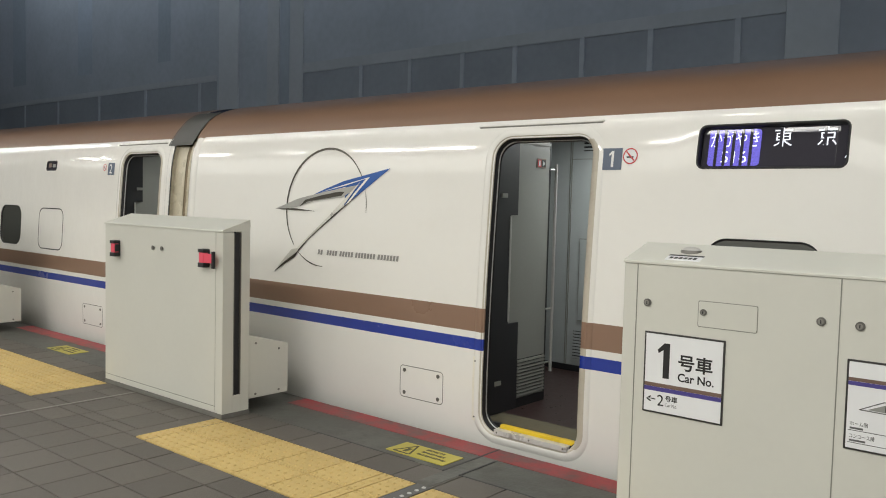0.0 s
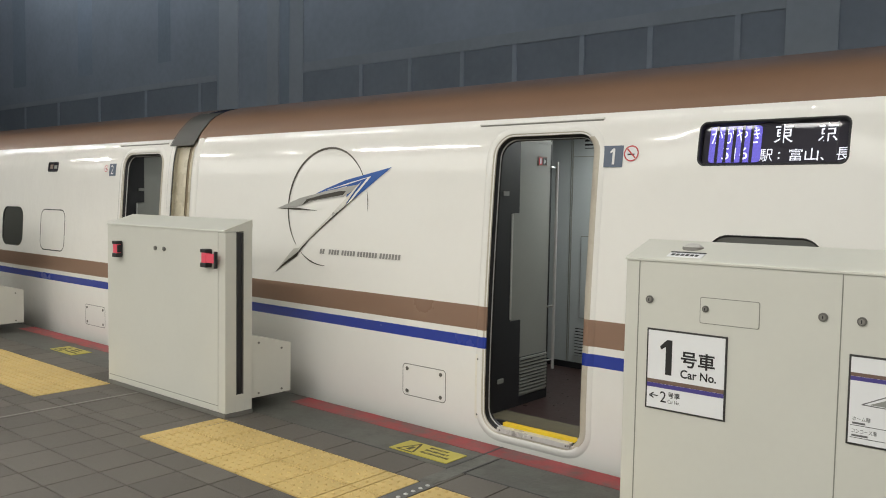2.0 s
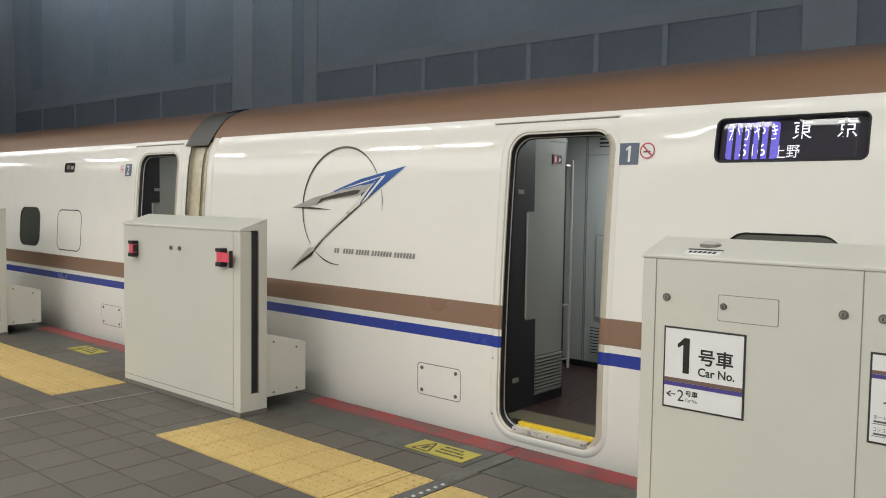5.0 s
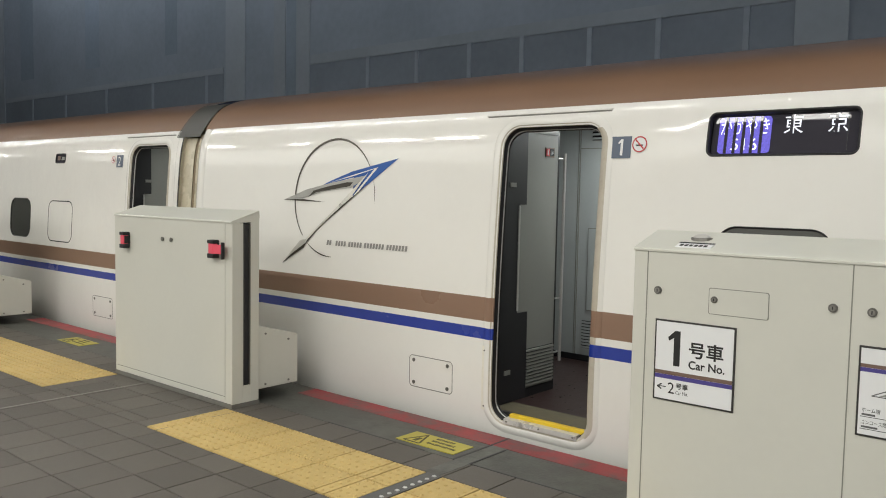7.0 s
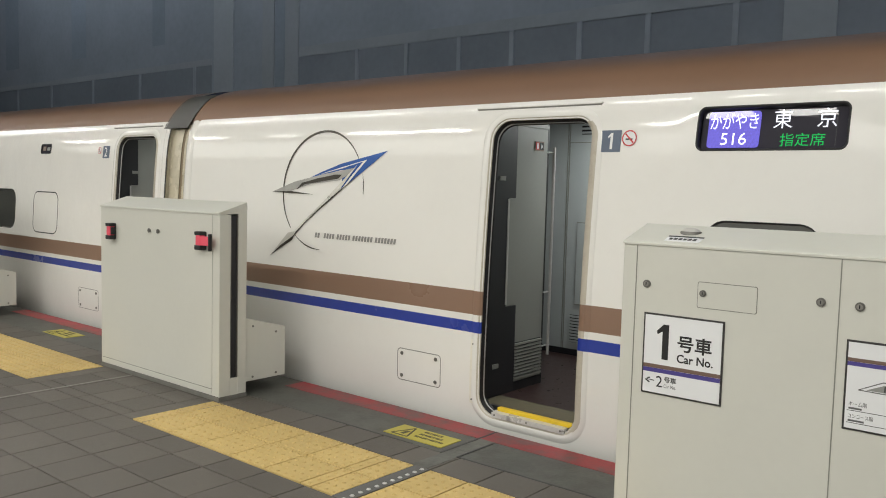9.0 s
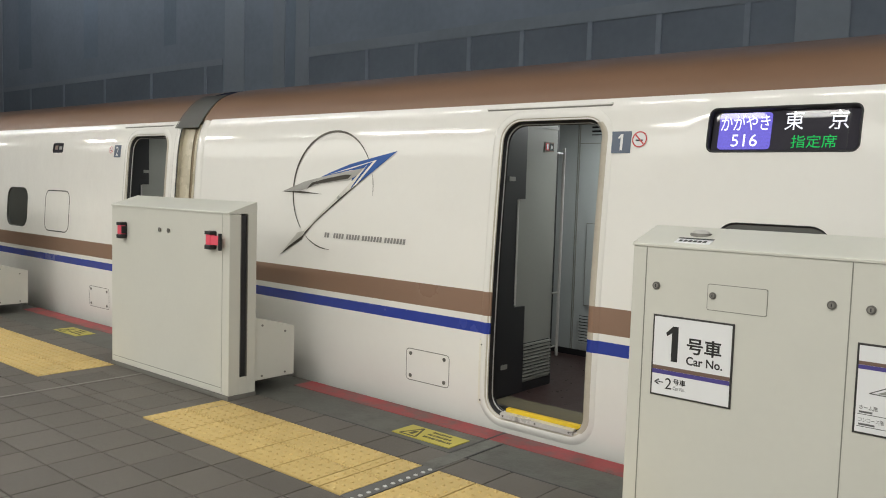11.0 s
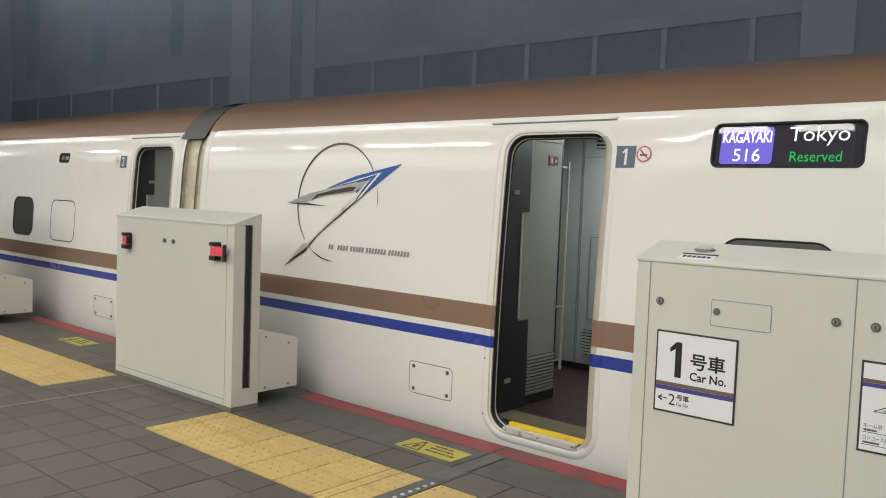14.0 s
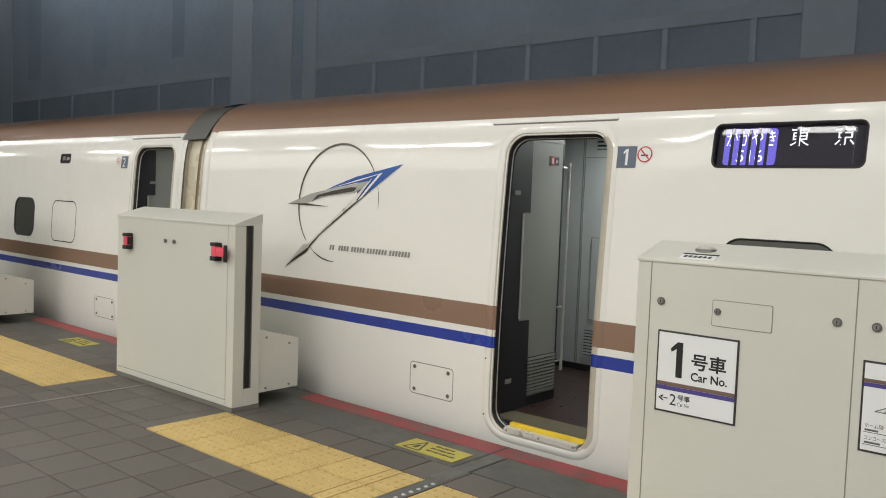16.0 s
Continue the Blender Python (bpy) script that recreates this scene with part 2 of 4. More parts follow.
def rrect(x0, x1, z0, z1, r, n=8):
    out = []
    for cx, cz, a0 in ((x1 - r, z1 - r, 0), (x0 + r, z1 - r, 90), (x0 + r, z0 + r, 180), (x1 - r, z0 + r, 270)):
        for i in range(n + 1):
            a = radians(a0 + 90 * i / n)
            out.append((cx + r * math.cos(a), cz + r * math.sin(a)))
    return out


# ---- the train's cross-section ----
PROFILE = [(-1.05, 1.29), (-0.4, 1.285), (0.0, 1.230), (0.25, 1.2155), (0.6, 1.22), (1.0, 1.235), (1.35, 1.255), (1.7, 1.28), (1.85, 1.297), (1.95, 1.318),
           (2.0, 1.335), (2.06, 1.372), (2.15, 1.435), (2.27, 1.555), (2.355, 1.75), (2.405, 2.0), (2.44, 2.4), (2.452, 2.9)]
MID = 2.9


def spline(pts, steps=6):
    out = []
    for i in range(len(pts) - 1):
        p0, p1, p2, p3 = (Vector(pts[min(max(k, 0), len(pts) - 1)]) for k in (i - 1, i, i + 1, i + 2))
        for s in range(steps):
            t = s / steps
            out.append(0.5 * ((2 * p1) + (p2 - p0) * t + (2 * p0 - 5 * p1 + 4 * p2 - p3) * t * t + (3 * p1 - p0 - 3 * p2 + p3) * t ** 3))
    out.append(Vector(pts[-1]))
    return out


CURVE = spline(PROFILE)
CZ, CY = [p[0] for p in CURVE], [p[1] for p in CURVE]
LEAN = np.gradient(CY, CZ)


def side_y(z):
    return float(np.interp(z, CZ, CY))


def side_n(z):
    s = float(np.interp(z, CZ, LEAN))
    return Vector((0, -1, s)).normalized()


def on_side(x, z, off=0.0):
    return Vector((x, side_y(z), z)) + side_n(z) * off


def sag(x, z, holes):
    """Upward shift of shading slope beside openings, bending streaks to fit the camera's view."""
    s = 0.0
    for a, b, z0, z1 in holes:
        if z0 - 0.1 < z:
            d = max(a - x, x - b, 0.0)
            s = max(s, 0.07 * math.exp(-(d / 0.09) ** 2) * min(1.0, max(0.0, (1.985 - z) / 0.06)))
    return s


def skin(name, x0, x1, z0, z1, holes, bands, parent):
    """The side of a car between two heights with rounded openings, split into painted bands; smooth normals from the cross-section."""
    bm = bmesh.new()
    edges = []
    for loop in [[(x0, z0), (x1, z0), (x1, z1), (x0, z1)]] + holes:
        vs = [bm.verts.new((p[0], 0, p[1])) for p in loop]
        edges += [bm.edges.new((vs[i], vs[(i + 1) % len(vs)])) for i in range(len(vs))]
    bmesh.ops.triangle_fill(bm, edges=edges, use_beauty=True, use_dissolve=False, normal=(0, -1, 0))
    frames = [(min(p[0] for p in h), max(p[0] for p in h), min(p[1] for p in h), max(p[1] for p in h)) for h in holes]
    frames = [f for f in frames if f[3] > 1.6]
    cuts = sorted({round(z, 4) for z in CZ if z0 < z < z1} | {b for a in bands for b in a[1:3] if z0 < b < z1})
    for z in cuts:
        bmesh.ops.bisect_plane(bm, geom=bm.verts[:] + bm.edges[:] + bm.faces[:], plane_co=(0, 0, z), plane_no=(0, 0, 1), dist=1e-5)
    for a, b, _, _ in frames:
        for k in range(1, 10):
            for x in (a - 0.03 * k, b + 0.03 * k):
                belt = [f for f in bm.faces if 1.55 < f.calc_center_median().z < 2.06]
                geom = belt + list({e for f in belt for e in f.edges}) + list({v for f in belt for v in f.verts})
                bmesh.ops.bisect_plane(bm, geom=geom, plane_co=(x, 0, 0), plane_no=(1, 0, 0), dist=1e-5)
    for bname, b0, b1, material, label in bands:
        own = bm.copy()
        drop = [f for f in own.faces if not b0 <= f.calc_center_median().z <= b1]
        bmesh.ops.delete(own, geom=drop, context="FACES")
        if not own.faces:
            own.free()
            continue
        for v in own.verts:
            v.co.y = side_y(v.co.z)
        for f in own.faces:
            if f.normal.y > 0:
                f.normal_flip()
        own.normal_update()
        for f in own.faces:
            f.smooth = True
            if f.normal.y > 0:
                f.normal_flip()
        me = bpy.data.meshes.new(bname)
        own.to_mesh(me)
        own.free()
        me.materials.append(material)
        me.normals_split_custom_set_from_vertices([side_n(v.co.z - sag(v.co.x, v.co.z, frames) * (1.6 < v.co.z < 2.06)) for v in me.vertices])
        ob = new(bname, me)
        ob.parent = parent
        tagged(ob, label)
    bm.free()


def ring(x0, x1, z0, z1, r, steps, n=8):
    """A frame lofted through rounded outlines on the car's side: steps of (inset, height over the skin)."""
    bm = bmesh.new()
    rows = []
    for inset, off in steps:
        rr = max(0.004, r - inset)
        rows.append([bm.verts.new(on_side(x, z, off)) for x, z in rrect(x0 + inset, x1 - inset, z0 + inset, z1 - inset, rr, n)])
    for a, b in zip(rows, rows[1:]):
        for i in range(len(a)):
            j = (i + 1) % len(a)
            bm.faces.new((a[i], a[j], b[j], b[i]))
    return bm


def tall_ring(x0, x1, z0, z1, r, steps, n=8, rows_z=24, least=0.4):
    """The same for tall openings, whose straight sides follow the leaning skin."""
    def outline(inset):
        rr = max(0.004, r - inset)
        pts = rrect(x0 + inset, x1 - inset, z0 + inset, z1 - inset, rr, n)
        out = []
        for i, p in enumerate(pts):
            q = pts[(i + 1) % len(pts)]
            out.append(p)
            if abs(p[0] - q[0]) < 1e-6 and abs(p[1] - q[1]) > least:
                out += [(p[0], p[1] + (q[1] - p[1]) * k / rows_z) for k in range(1, rows_z)]
        return out
    bm = bmesh.new()
    rows = [[bm.verts.new(on_side(x, z, off)) for x, z in outline(inset)] for inset, off in steps]
    for a, b in zip(rows, rows[1:]):
        for i in range(len(a)):
            j = (i + 1) % len(a)
            bm.faces.new((a[i], a[j], b[j], b[i]))
    return bm


def decal(pts, off=0.002, thick=0.0015, cuts=()):
    """A flat film or plate with the outline pts (x, z) laid on the car's side."""
    bm = bmesh.new()
    vs = [bm.verts.new((x, 0, z)) for x, z in pts]
    bm.faces.new(vs)
    bmesh.ops.triangulate(bm, faces=bm.faces[:])
    zs = [p[1] for p in pts]
    z = min(zs) + 0.04
    while z < max(zs):
        bmesh.ops.bisect_plane(bm, geom=bm.verts[:] + bm.edges[:] + bm.faces[:], plane_co=(0, 0, z), plane_no=(0, 0, 1), dist=1e-5)
        z += 0.04
    r = bmesh.ops.extrude_face_region(bm, geom=bm.faces[:])
    up = {g for g in r["geom"] if isinstance(g, bmesh.types.BMVert)}
    for v in bm.verts:
        v.co = on_side(v.co.x, v.co.z, off + (thick if v in up else 0))
    return bm


def text_mesh(body, size, thick=0.0, bold=False, width=None):
    """Lettering in the built-in font as a bmesh in the xz plane, its lower left corner at the origin, facing -y."""
    cu = bpy.data.curves.new("lettering", "FONT")
    cu.body, cu.size, cu.extrude, cu.offset = body, size, thick, (0.022 * size if bold else 0.0)
    cu.resolution_u = 3
    ob = new("lettering", cu)
    bpy.context.view_layer.update()
    me = bpy.data.meshes.new_from_object(ob.evaluated_get(bpy.context.evaluated_depsgraph_get()))
    bpy.data.objects.remove(ob)
    bm = bmesh.new()
    bm.from_mesh(me)
    lo = [min(v.co[k] for v in bm.verts) for k in (0, 1)]
    hi = max(v.co.x for v in bm.verts)
    k = 1.0 if width is None else width / (hi - lo[0])
    for v in bm.verts:
        v.co = Vector(((v.co.x - lo[0]) * k, -v.co.z, v.co.y - lo[1]))
    return bm


def shifted(bm, x, y, z):
    for v in bm.verts:
        v.co += Vector((x, y, z))
    return bm


# ---- platform ----
EDGE = 1.11
platform = tagged(empty("platform"), "grey tiled station platform with yellow tactile strips", "platform", kind="structure")
part("concrete_edge", boxm(-40, 14, 0.57, EDGE, -0.6, -0.001), CONC, platform, "smooth worn grey concrete edge strip")
part("tile_bed", boxm(-40, 14, -9, 0.5698, -0.6, -0.011), GROUT, platform, "dark grout bed under the tiles")
for rx0, rx1 in ((-0.10, 9.0), (-4.85, -2.0), (-12, -6.6)):
    part("red_band", boxm(rx0, rx1, 0.925, EDGE - 0.004, -0.004, 0.0012), RED, platform, "worn red painted edge band")
# the drainage joint across the platform
part("joint_cover", boxm(1.735, 1.845, 0.30, 0.925, -0.01, 0.002), CONC, platform, "grey joint cover strip")
part("joint_slit", boxm(1.718, 1.732, 0.56, EDGE - 0.003, -0.004, 0.0026), SEAM, platform)
part("joint_slit", boxm(1.838, 1.85, 0.56, 0.90, -0.004, 0.0026), SEAM, platform)
for gx in (-1.0, 0.65, 1.86):
    part("seam_line", boxm(gx, gx + (0.85 if gx < 1.8 else 1.2), 0.563, 0.573, -0.004, 0.0016), SEAM, platform)
part("stud_strip", boxm(1.765, 1.868, -0.31, 0.30, -0.01, 0.003), BASE, platform, "dark strip set with round steel studs")
for i in range(11):
    bm = bmesh.new()
    bmesh.ops.create_uvsphere(bm, u_segments=12, v_segments=6, radius=0.013)
    for v in bm.verts:
        v.co = Vector((1.838 + v.co.x, -0.30 + 0.057 * i + v.co.y, 0.003 + max(0, v.co.z) * 0.5))
    part("stud", bm, STEEL, platform, smooth=True)


def warning_label(x):
    lab = tagged(empty("warning_label"), "yellow warning label with dark print stuck on the platform", "floor label", group="platform warning labels")
    part("label_face", shifted(boxm(0, 0.46, 0.622, 0.818, -0.002, 0.0035, bev=0.001), x, 0, 0), LABELY, lab)
    # triangle sign: an outline with a bar inside
    for a, b in (((0.05, 0.64), (0.115, 0.80)), ((0.115, 0.80), (0.18, 0.64)), ((0.05, 0.64), (0.18, 0.64))):
        a, b = Vector((*a, 0)), Vector((*b, 0))
        d = (b - a).normalized()
        w = Vector((-d.y, d.x, 0)) * 0.007
        pts = [a - w, b - w, b + w, a + w]
        part("triangle_bar", prism([(p.x + x, p.y) for p in pts], "z", 0.003, 0.0042), INK, lab)
    part("triangle_mark", shifted(boxm(0.10, 0.13, 0.665, 0.73, 0.003, 0.0042), x, 0, 0), INK, lab)
    for k, count in enumerate((7, 9, 11)):
        for q in range(count):
            c0 = 0.205 + 0.0205 * q
            part("print_bar", shifted(boxm(c0, c0 + 0.014 + 0.004 * (q % 3 == 0), 0.768 - 0.048 * k, 0.792 - 0.048 * k, 0.003, 0.0042), x, 0, 0), INK, lab)
    return lab


warning_label(1.212)
warning_label(-3.41)


# ---- the train ----
CAR_END, CAR2_END = -1.86, -2.28
BANDS = [
    ("lower_side", -1.05, 0.572, WHITE, "glossy ivory lower bodyside"),
    ("blue_stripe", 0.572, 0.646, BLUE, "narrow deep blue stripe"),
    ("middle_side", 0.646, 0.690, WHITE, "narrow ivory band"),
    ("copper_stripe", 0.690, 0.845, COPPER2, "broad copper-brown stripe"),
    ("upper_side", 0.845, 2.06, WHITE, "glossy ivory upper bodyside"),
    ("roof_flank", 2.06, 2.40, COPPER, "copper-brown curved roof flank"),
    ("roof_edge", 2.40, 2.452, SKYBLUE, "blue roof top"),
]
car1 = tagged(empty("train_car"), "ivory high-speed train car with copper and blue stripes, door open", "train car", group="train cars")
car2 = tagged(empty("train_car"), "ivory high-speed train car behind the coupling, door open", "train car", group="train cars")
DOOR1 = (1.489, 2.210, 0.055, 1.941, 0.12)
DISP = (2.842, 3.587, 1.742, 1.968, 0.035)
WIN1 = (2.925, 3.51, 0.90, 1.374, 0.11)
DOOR2 = (-3.185, -2.472, 0.055, 1.928, 0.12)
WIN2 = (-6.05, -5.47, 0.888, 1.357, 0.13)
DISP2 = (-4.885, -4.645, 1.775, 1.872, 0.02)
skin("side", CAR_END, 13, -1.05, 2.45, [rrect(*DOOR1), rrect(*DISP, 5), rrect(*WIN1)], BANDS, car1)
def lower(z):
    """The second car's stripes sit a little lower."""
    return z - 0.029 if 0.5 < z < 0.9 else z


skin("side", -26, CAR2_END, -1.05, 2.45, [rrect(*DOOR2), rrect(*DISP2, 4), rrect(*WIN2)], [(a, lower(b), lower(c), WAVY if m is WHITE else m, e) for a, b, c, m, e in BANDS], car2)


def shell_back(x0, x1, parent):
    """Roof top, far side, underfloor and end walls of a car."""
    far = [(2 * MID - y, z) for z, y in zip(CZ, CY)]
    bm = bmesh.new()
    line = [(CY[-1], 2.4495)] + far[::-1]
    a = [bm.verts.new((x0, y, z)) for y, z in line]
    b = [bm.verts.new((x1, y, z)) for y, z in line]
    for i in range(len(line) - 1):
        bm.faces.new((a[i], a[i + 1], b[i + 1], b[i]))
    part("far_side", bm, WHITE, parent, smooth=True)
    part("underfloor", boxm(x0 + 0.01, x1 - 0.01, 1.25, 2 * MID - 1.25, -0.98, 0.04), DARKPAN, parent)
    ends = [(y + 0.012, z) for z, y in zip(CZ, CY)]
    outline = ends + [(2 * MID - y, z) for y, z in ends[::-1]]
    for xe, s in ((x0, 1), (x1, -1)):
        part("end_wall", prism(outline, "x", xe + 0.002 * s, xe + 0.05 * s), CREAM if xe < 0 else WHITE, parent)


shell_back(CAR_END, 13, car1)
shell_back(-26, CAR2_END, car2)

# gangway between the cars
gang = tagged(empty("gangway"), "cream gangway hood with a grey roof cover between two cars", "gangway")


def hood(z0, z1, inset, x0, x1, bulge=0.0):
    bm = bmesh.new()
    zs = [z0 + (z1 - z0) * i / 30 for i in range(31)]
    rows = []
    for x in (x0, x1):
        rows.append([bm.verts.new(on_side(x, z, -inset + bulge * max(0.0, (2.25 - z) / 0.25))) for z in zs])
    for i in range(30):
        bm.faces.new((rows[0][i], rows[0][i + 1], rows[1][i + 1], rows[1][i]))
    return bm


def ridge(x0, x1, z0, z1, inset, bulge, n=6):
    """A half-round upright moulding that follows the car's cross-section."""
    bm = bmesh.new()
    zs = [z0 + (z1 - z0) * i / 30 for i in range(31)]
    cols = []
    for k in range(n + 1):
        a = math.pi * k / n
        cols.append([bm.verts.new(on_side((x0 + x1) / 2 - (x1 - x0) / 2 * math.cos(a), z, -inset + bulge * math.sin(a))) for z in zs])
    for p, q in zip(cols, cols[1:]):
        for i in range(30):
            bm.faces.new((p[i], p[i + 1], q[i + 1], q[i]))
    return bm


part("hood_panel", hood(-0.9, 2.0, 0.035, CAR2_END, CAR_END - 0.245), CREAM, gang, smooth=True)
part("hood_fold", hood(-0.9, 2.0, 0.040, CAR_END - 0.245, CAR_END - 0.185), TAN, gang, "tan fold of the hood", smooth=True)
part("hood_ridge", ridge(CAR_END - 0.19, CAR_END - 0.135, -0.9, 2.03, 0.038, 0.022), CREAM, gang, "cream upright ridge of the hood", smooth=True)
part("end_ridge", ridge(CAR_END - 0.135, CAR_END - 0.004, -0.9, 2.056, 0.022, 0.026), WHITE, gang, "glossy ivory end ridge", smooth=True)
part("cover_edge", hood(1.985, 2.40, -0.009, CAR2_END - 0.098, CAR2_END - 0.083, 0.007), SEAM, gang, "dark edge of the roof cover", smooth=True)
part("end_ridge", ridge(CAR2_END - 0.075, CAR2_END - 0.02, -0.9, 1.982, 0.003, 0.016), WHITE, gang, "glossy ivory end ridge", smooth=True)
part("roof_lip", hood(2.05, 2.44, 0.0, CAR_END - 0.13, CAR_END), COPPER, gang, "copper-brown roof lip", smooth=True)
part("roof_cover", hood(1.985, 2.315, -0.006, CAR2_END - 0.085, CAR_END - 0.13, 0.007), GREYHOOD, gang, "dark grey rubber roof cover", smooth=True)
part("cover_top", prism([(side_y(2.315) - 0.004, 2.313), (2.9, 2.34), (2.9, 2.32), (side_y(2.315) + 0.01, 2.30)], "x", CAR2_END + 0.01, CAR_END - 0.01), GREYHOOD, gang, "flat top of the rubber cover")
part("roof_end_seal", prism([(side_y(z) + 0.003, z) for z in (2.26, 2.30, 2.34, 2.38, 2.41, 2.435)] + [(2.9, 2.44), (2.9, 2.26)], "x", CAR2_END + 0.001, CAR2_END + 0.012), SKYDARK, gang, "dark blue edge of the roof end")
part("edge_seal", hood(-0.9, 1.985, -0.004, CAR2_END - 0.005, CAR2_END + 0.012), SEAM, gang, smooth=True)


def banded(bm, name, material, label, parent):
    """Splits a frame that the body stripes run across into its painted bands."""
    cuts = (0.572, 0.646, 0.690, 0.845)
    for z in cuts:
        bmesh.ops.bisect_plane(bm, geom=bm.verts[:] + bm.edges[:] + bm.faces[:], plane_co=(0, 0, z), plane_no=(0, 0, 1), dist=1e-5)
    for test, m, suffix in ((lambda z: not 0.572 < z < 0.646 and not 0.690 < z < 0.845, material, ""), (lambda z: 0.572 < z < 0.646, BLUE, "_blue_stripe"), (lambda z: 0.690 < z < 0.845, COPPER2, "_copper_stripe")):
        own = bm.copy()
        bmesh.ops.delete(own, geom=[f for f in own.faces if not test(f.calc_center_median().z)], context="FACES")
        if not suffix:
            part(name, own, m, parent, label, smooth=True)
            continue
        xs = [v.co.x for v in own.verts]
        mid = (min(xs) + max(xs)) / 2
        for right in (False, True):
            half = own.copy()
            bmesh.ops.delete(half, geom=[f for f in half.faces if (f.calc_center_median().x > mid) != right], context="FACES")
            part(name + suffix, half, m, parent, smooth=True) if half.faces else half.free()
        own.free()
    bm.free()


def doorway(d, parent):
    x0, x1, z0, z1, r = d
    g = 0.07
    banded(tall_ring(x0 - g, x1 + g, z0 - g, z1 + g * 0.92, r + g, [(0, 0.0005), (0.010, 0.006), (0.030, 0.010), (g - 0.026, 0.010), (g - 0.018, 0.006)]), "door_surround", WHITE, "smooth raised ivory door surround", parent)
    banded(tall_ring(x0 - 0.019, x1 + 0.019, z0 - 0.019, z1 + 0.019, r + 0.019, [(0, 0.0065), (0.010, 0.0), (0.019, -0.014)]), "door_jamb", JAMB, "weathered beige door jamb", parent)
    part("door_seal", tall_ring(x0 - 0.0005, x1 + 0.0005, z0 - 0.0005, z1 + 0.0005, r, [(0, -0.012), (0.004, -0.016), (0.004, -0.024), (0.011, -0.028), (0.011, -0.036)]), RUBBER, parent, "black rubber door seal", smooth=True)
    part("seal_trim", tall_ring(x0 + 0.0105, x1 - 0.0105, z0 + 0.0105, z1 - 0.0105, r, [(0, -0.036), (0.003, -0.039), (0.003, -0.044)]), STEEL, parent, "thin steel trim", smooth=True)
    part("inner_seal", tall_ring(x0 + 0.013, x1 - 0.013, z0 + 0.013, z1 - 0.013, r, [(0, -0.044), (0.003, -0.047), (0.002, -0.060)]), RUBBER, parent, "black rubber door seal", smooth=True)
    # broad weathered bevel on the lock side
    bm = bmesh.new()
    rows = []
    for i in range(61):
        z = z0 + r * 0.2 + (z1 - z0 - r * 0.4) * i / 60
        past = max(0.0, z - (z1 - r), z0 + r - z)
        turn = r - math.sqrt(r * r - past * past)
        rows.append([bm.verts.new(on_side(x1 + a - turn, z, b)) for a, b in ((0.040, 0.0108), (0.034, 0.0122), (-0.003, 0.004), (-0.003, -0.03))])
    for p, q in zip(rows, rows[1:]):
        for k in range(3):
            bm.faces.new((p[k], p[k + 1], q[k + 1], q[k]))
    banded(bm, "lock_bevel", JAMB, "weathered beige bevel of the door jamb", parent)
    # sill plate and step
    zb = z0
    part("sill_plate", prism([(side_y(zb) - 0.015, zb - 0.004), (side_y(zb) - 0.013, zb + 0.027), (side_y(zb) + 0.04, zb + 0.031), (side_y(zb) + 0.04, zb - 0.004)], "x", x0 + 0.112, x1 - 0.070), SCUFF, parent, "scuffed steel sill plate")
    for k in range(3):
        bm = bmesh.new()
        cyl(bm, (x0 + 0.135 + 0.245 * k, side_y(zb) - 0.014, zb + 0.012), "y", 0.006, -0.003, 10)
        part("sill_screw", bm, DARKSTEEL, parent)
    part("sill_nosing", boxm(x0 + 0.125, x1 - 0.03, side_y(zb) + 0.03, side_y(zb) + 0.07, zb + 0.005, zb + 0.053, bev=0.005), YELLOW, parent, "bright yellow sill nosing")
    part("threshold_rail", boxm(x0 + 0.03, x1 - 0.03, side_y(zb) + 0.072, side_y(zb) + 0.10, zb + 0.005, zb + 0.046), RUBBER, parent, "black threshold rail")
    part("drip_rail", boxm(x0 - 0.17, x1 + 0.03, side_y(2.03) - 0.016, side_y(2.03) + 0.012, 2.022, 2.033, bev=0.003), WHITE, parent, "slim ivory drip rail")
    # grey strip painted in for the shade under the rail
    part("rail_shade_gap", boxm(x0 - 0.165, x1 + 0.025, side_y(2.02) - 0.004, side_y(2.02) + 0.012, 2.014, 2.022), FINE, parent)


doorway(DOOR1, car1)
doorway(DOOR2, car2)


def side_window(d, parent):
    x0, x1, z0, z1, r = d
    w = part("window", ring(x0, x1, z0, z1, r, [(0, 0.001), (0.003, 0.002), (0.008, -0.002), (0.011, -0.012)]), RUBBER, parent, "dark rounded train window", smooth=True)
    bm = bmesh.new()
    bm.faces.new([bm.verts.new(on_side(x, z, -0.009)) for x, z in rrect(x0 + 0.006, x1 - 0.006, z0 + 0.006, z1 - 0.006, r - 0.006)])
    part("pane", bm, GLASSD, w, "dark tinted pane")


side_window(WIN1, car1)
side_window(WIN2, car2)


def hatch(x0, x1, z0, z1, r, parent, screws=True, label="ivory service hatch with corner screws", gap=FINE):
    h = part("hatch", ring(x0, x1, z0, z1, r, [(0, 0.0008), (0.001, 0.0015), (0.005, 0.0015), (0.006, 0.0008)] if gap is FINE else [(0, 0.0008), (0.002, 0.002), (0.010, 0.002), (0.012, 0.0008)], 5), gap, parent, label)
    if screws:
        for sx in (x0 + 0.045, x1 - 0.045):
            for sz in (z0 + 0.035, z1 - 0.035):
                bm = bmesh.new()
                cyl(bm, on_side(sx, sz, -0.003), "y", 0.014, -0.008, 12, 0.011)
                part("screw", bm, DARKSTEEL, h)
    return h


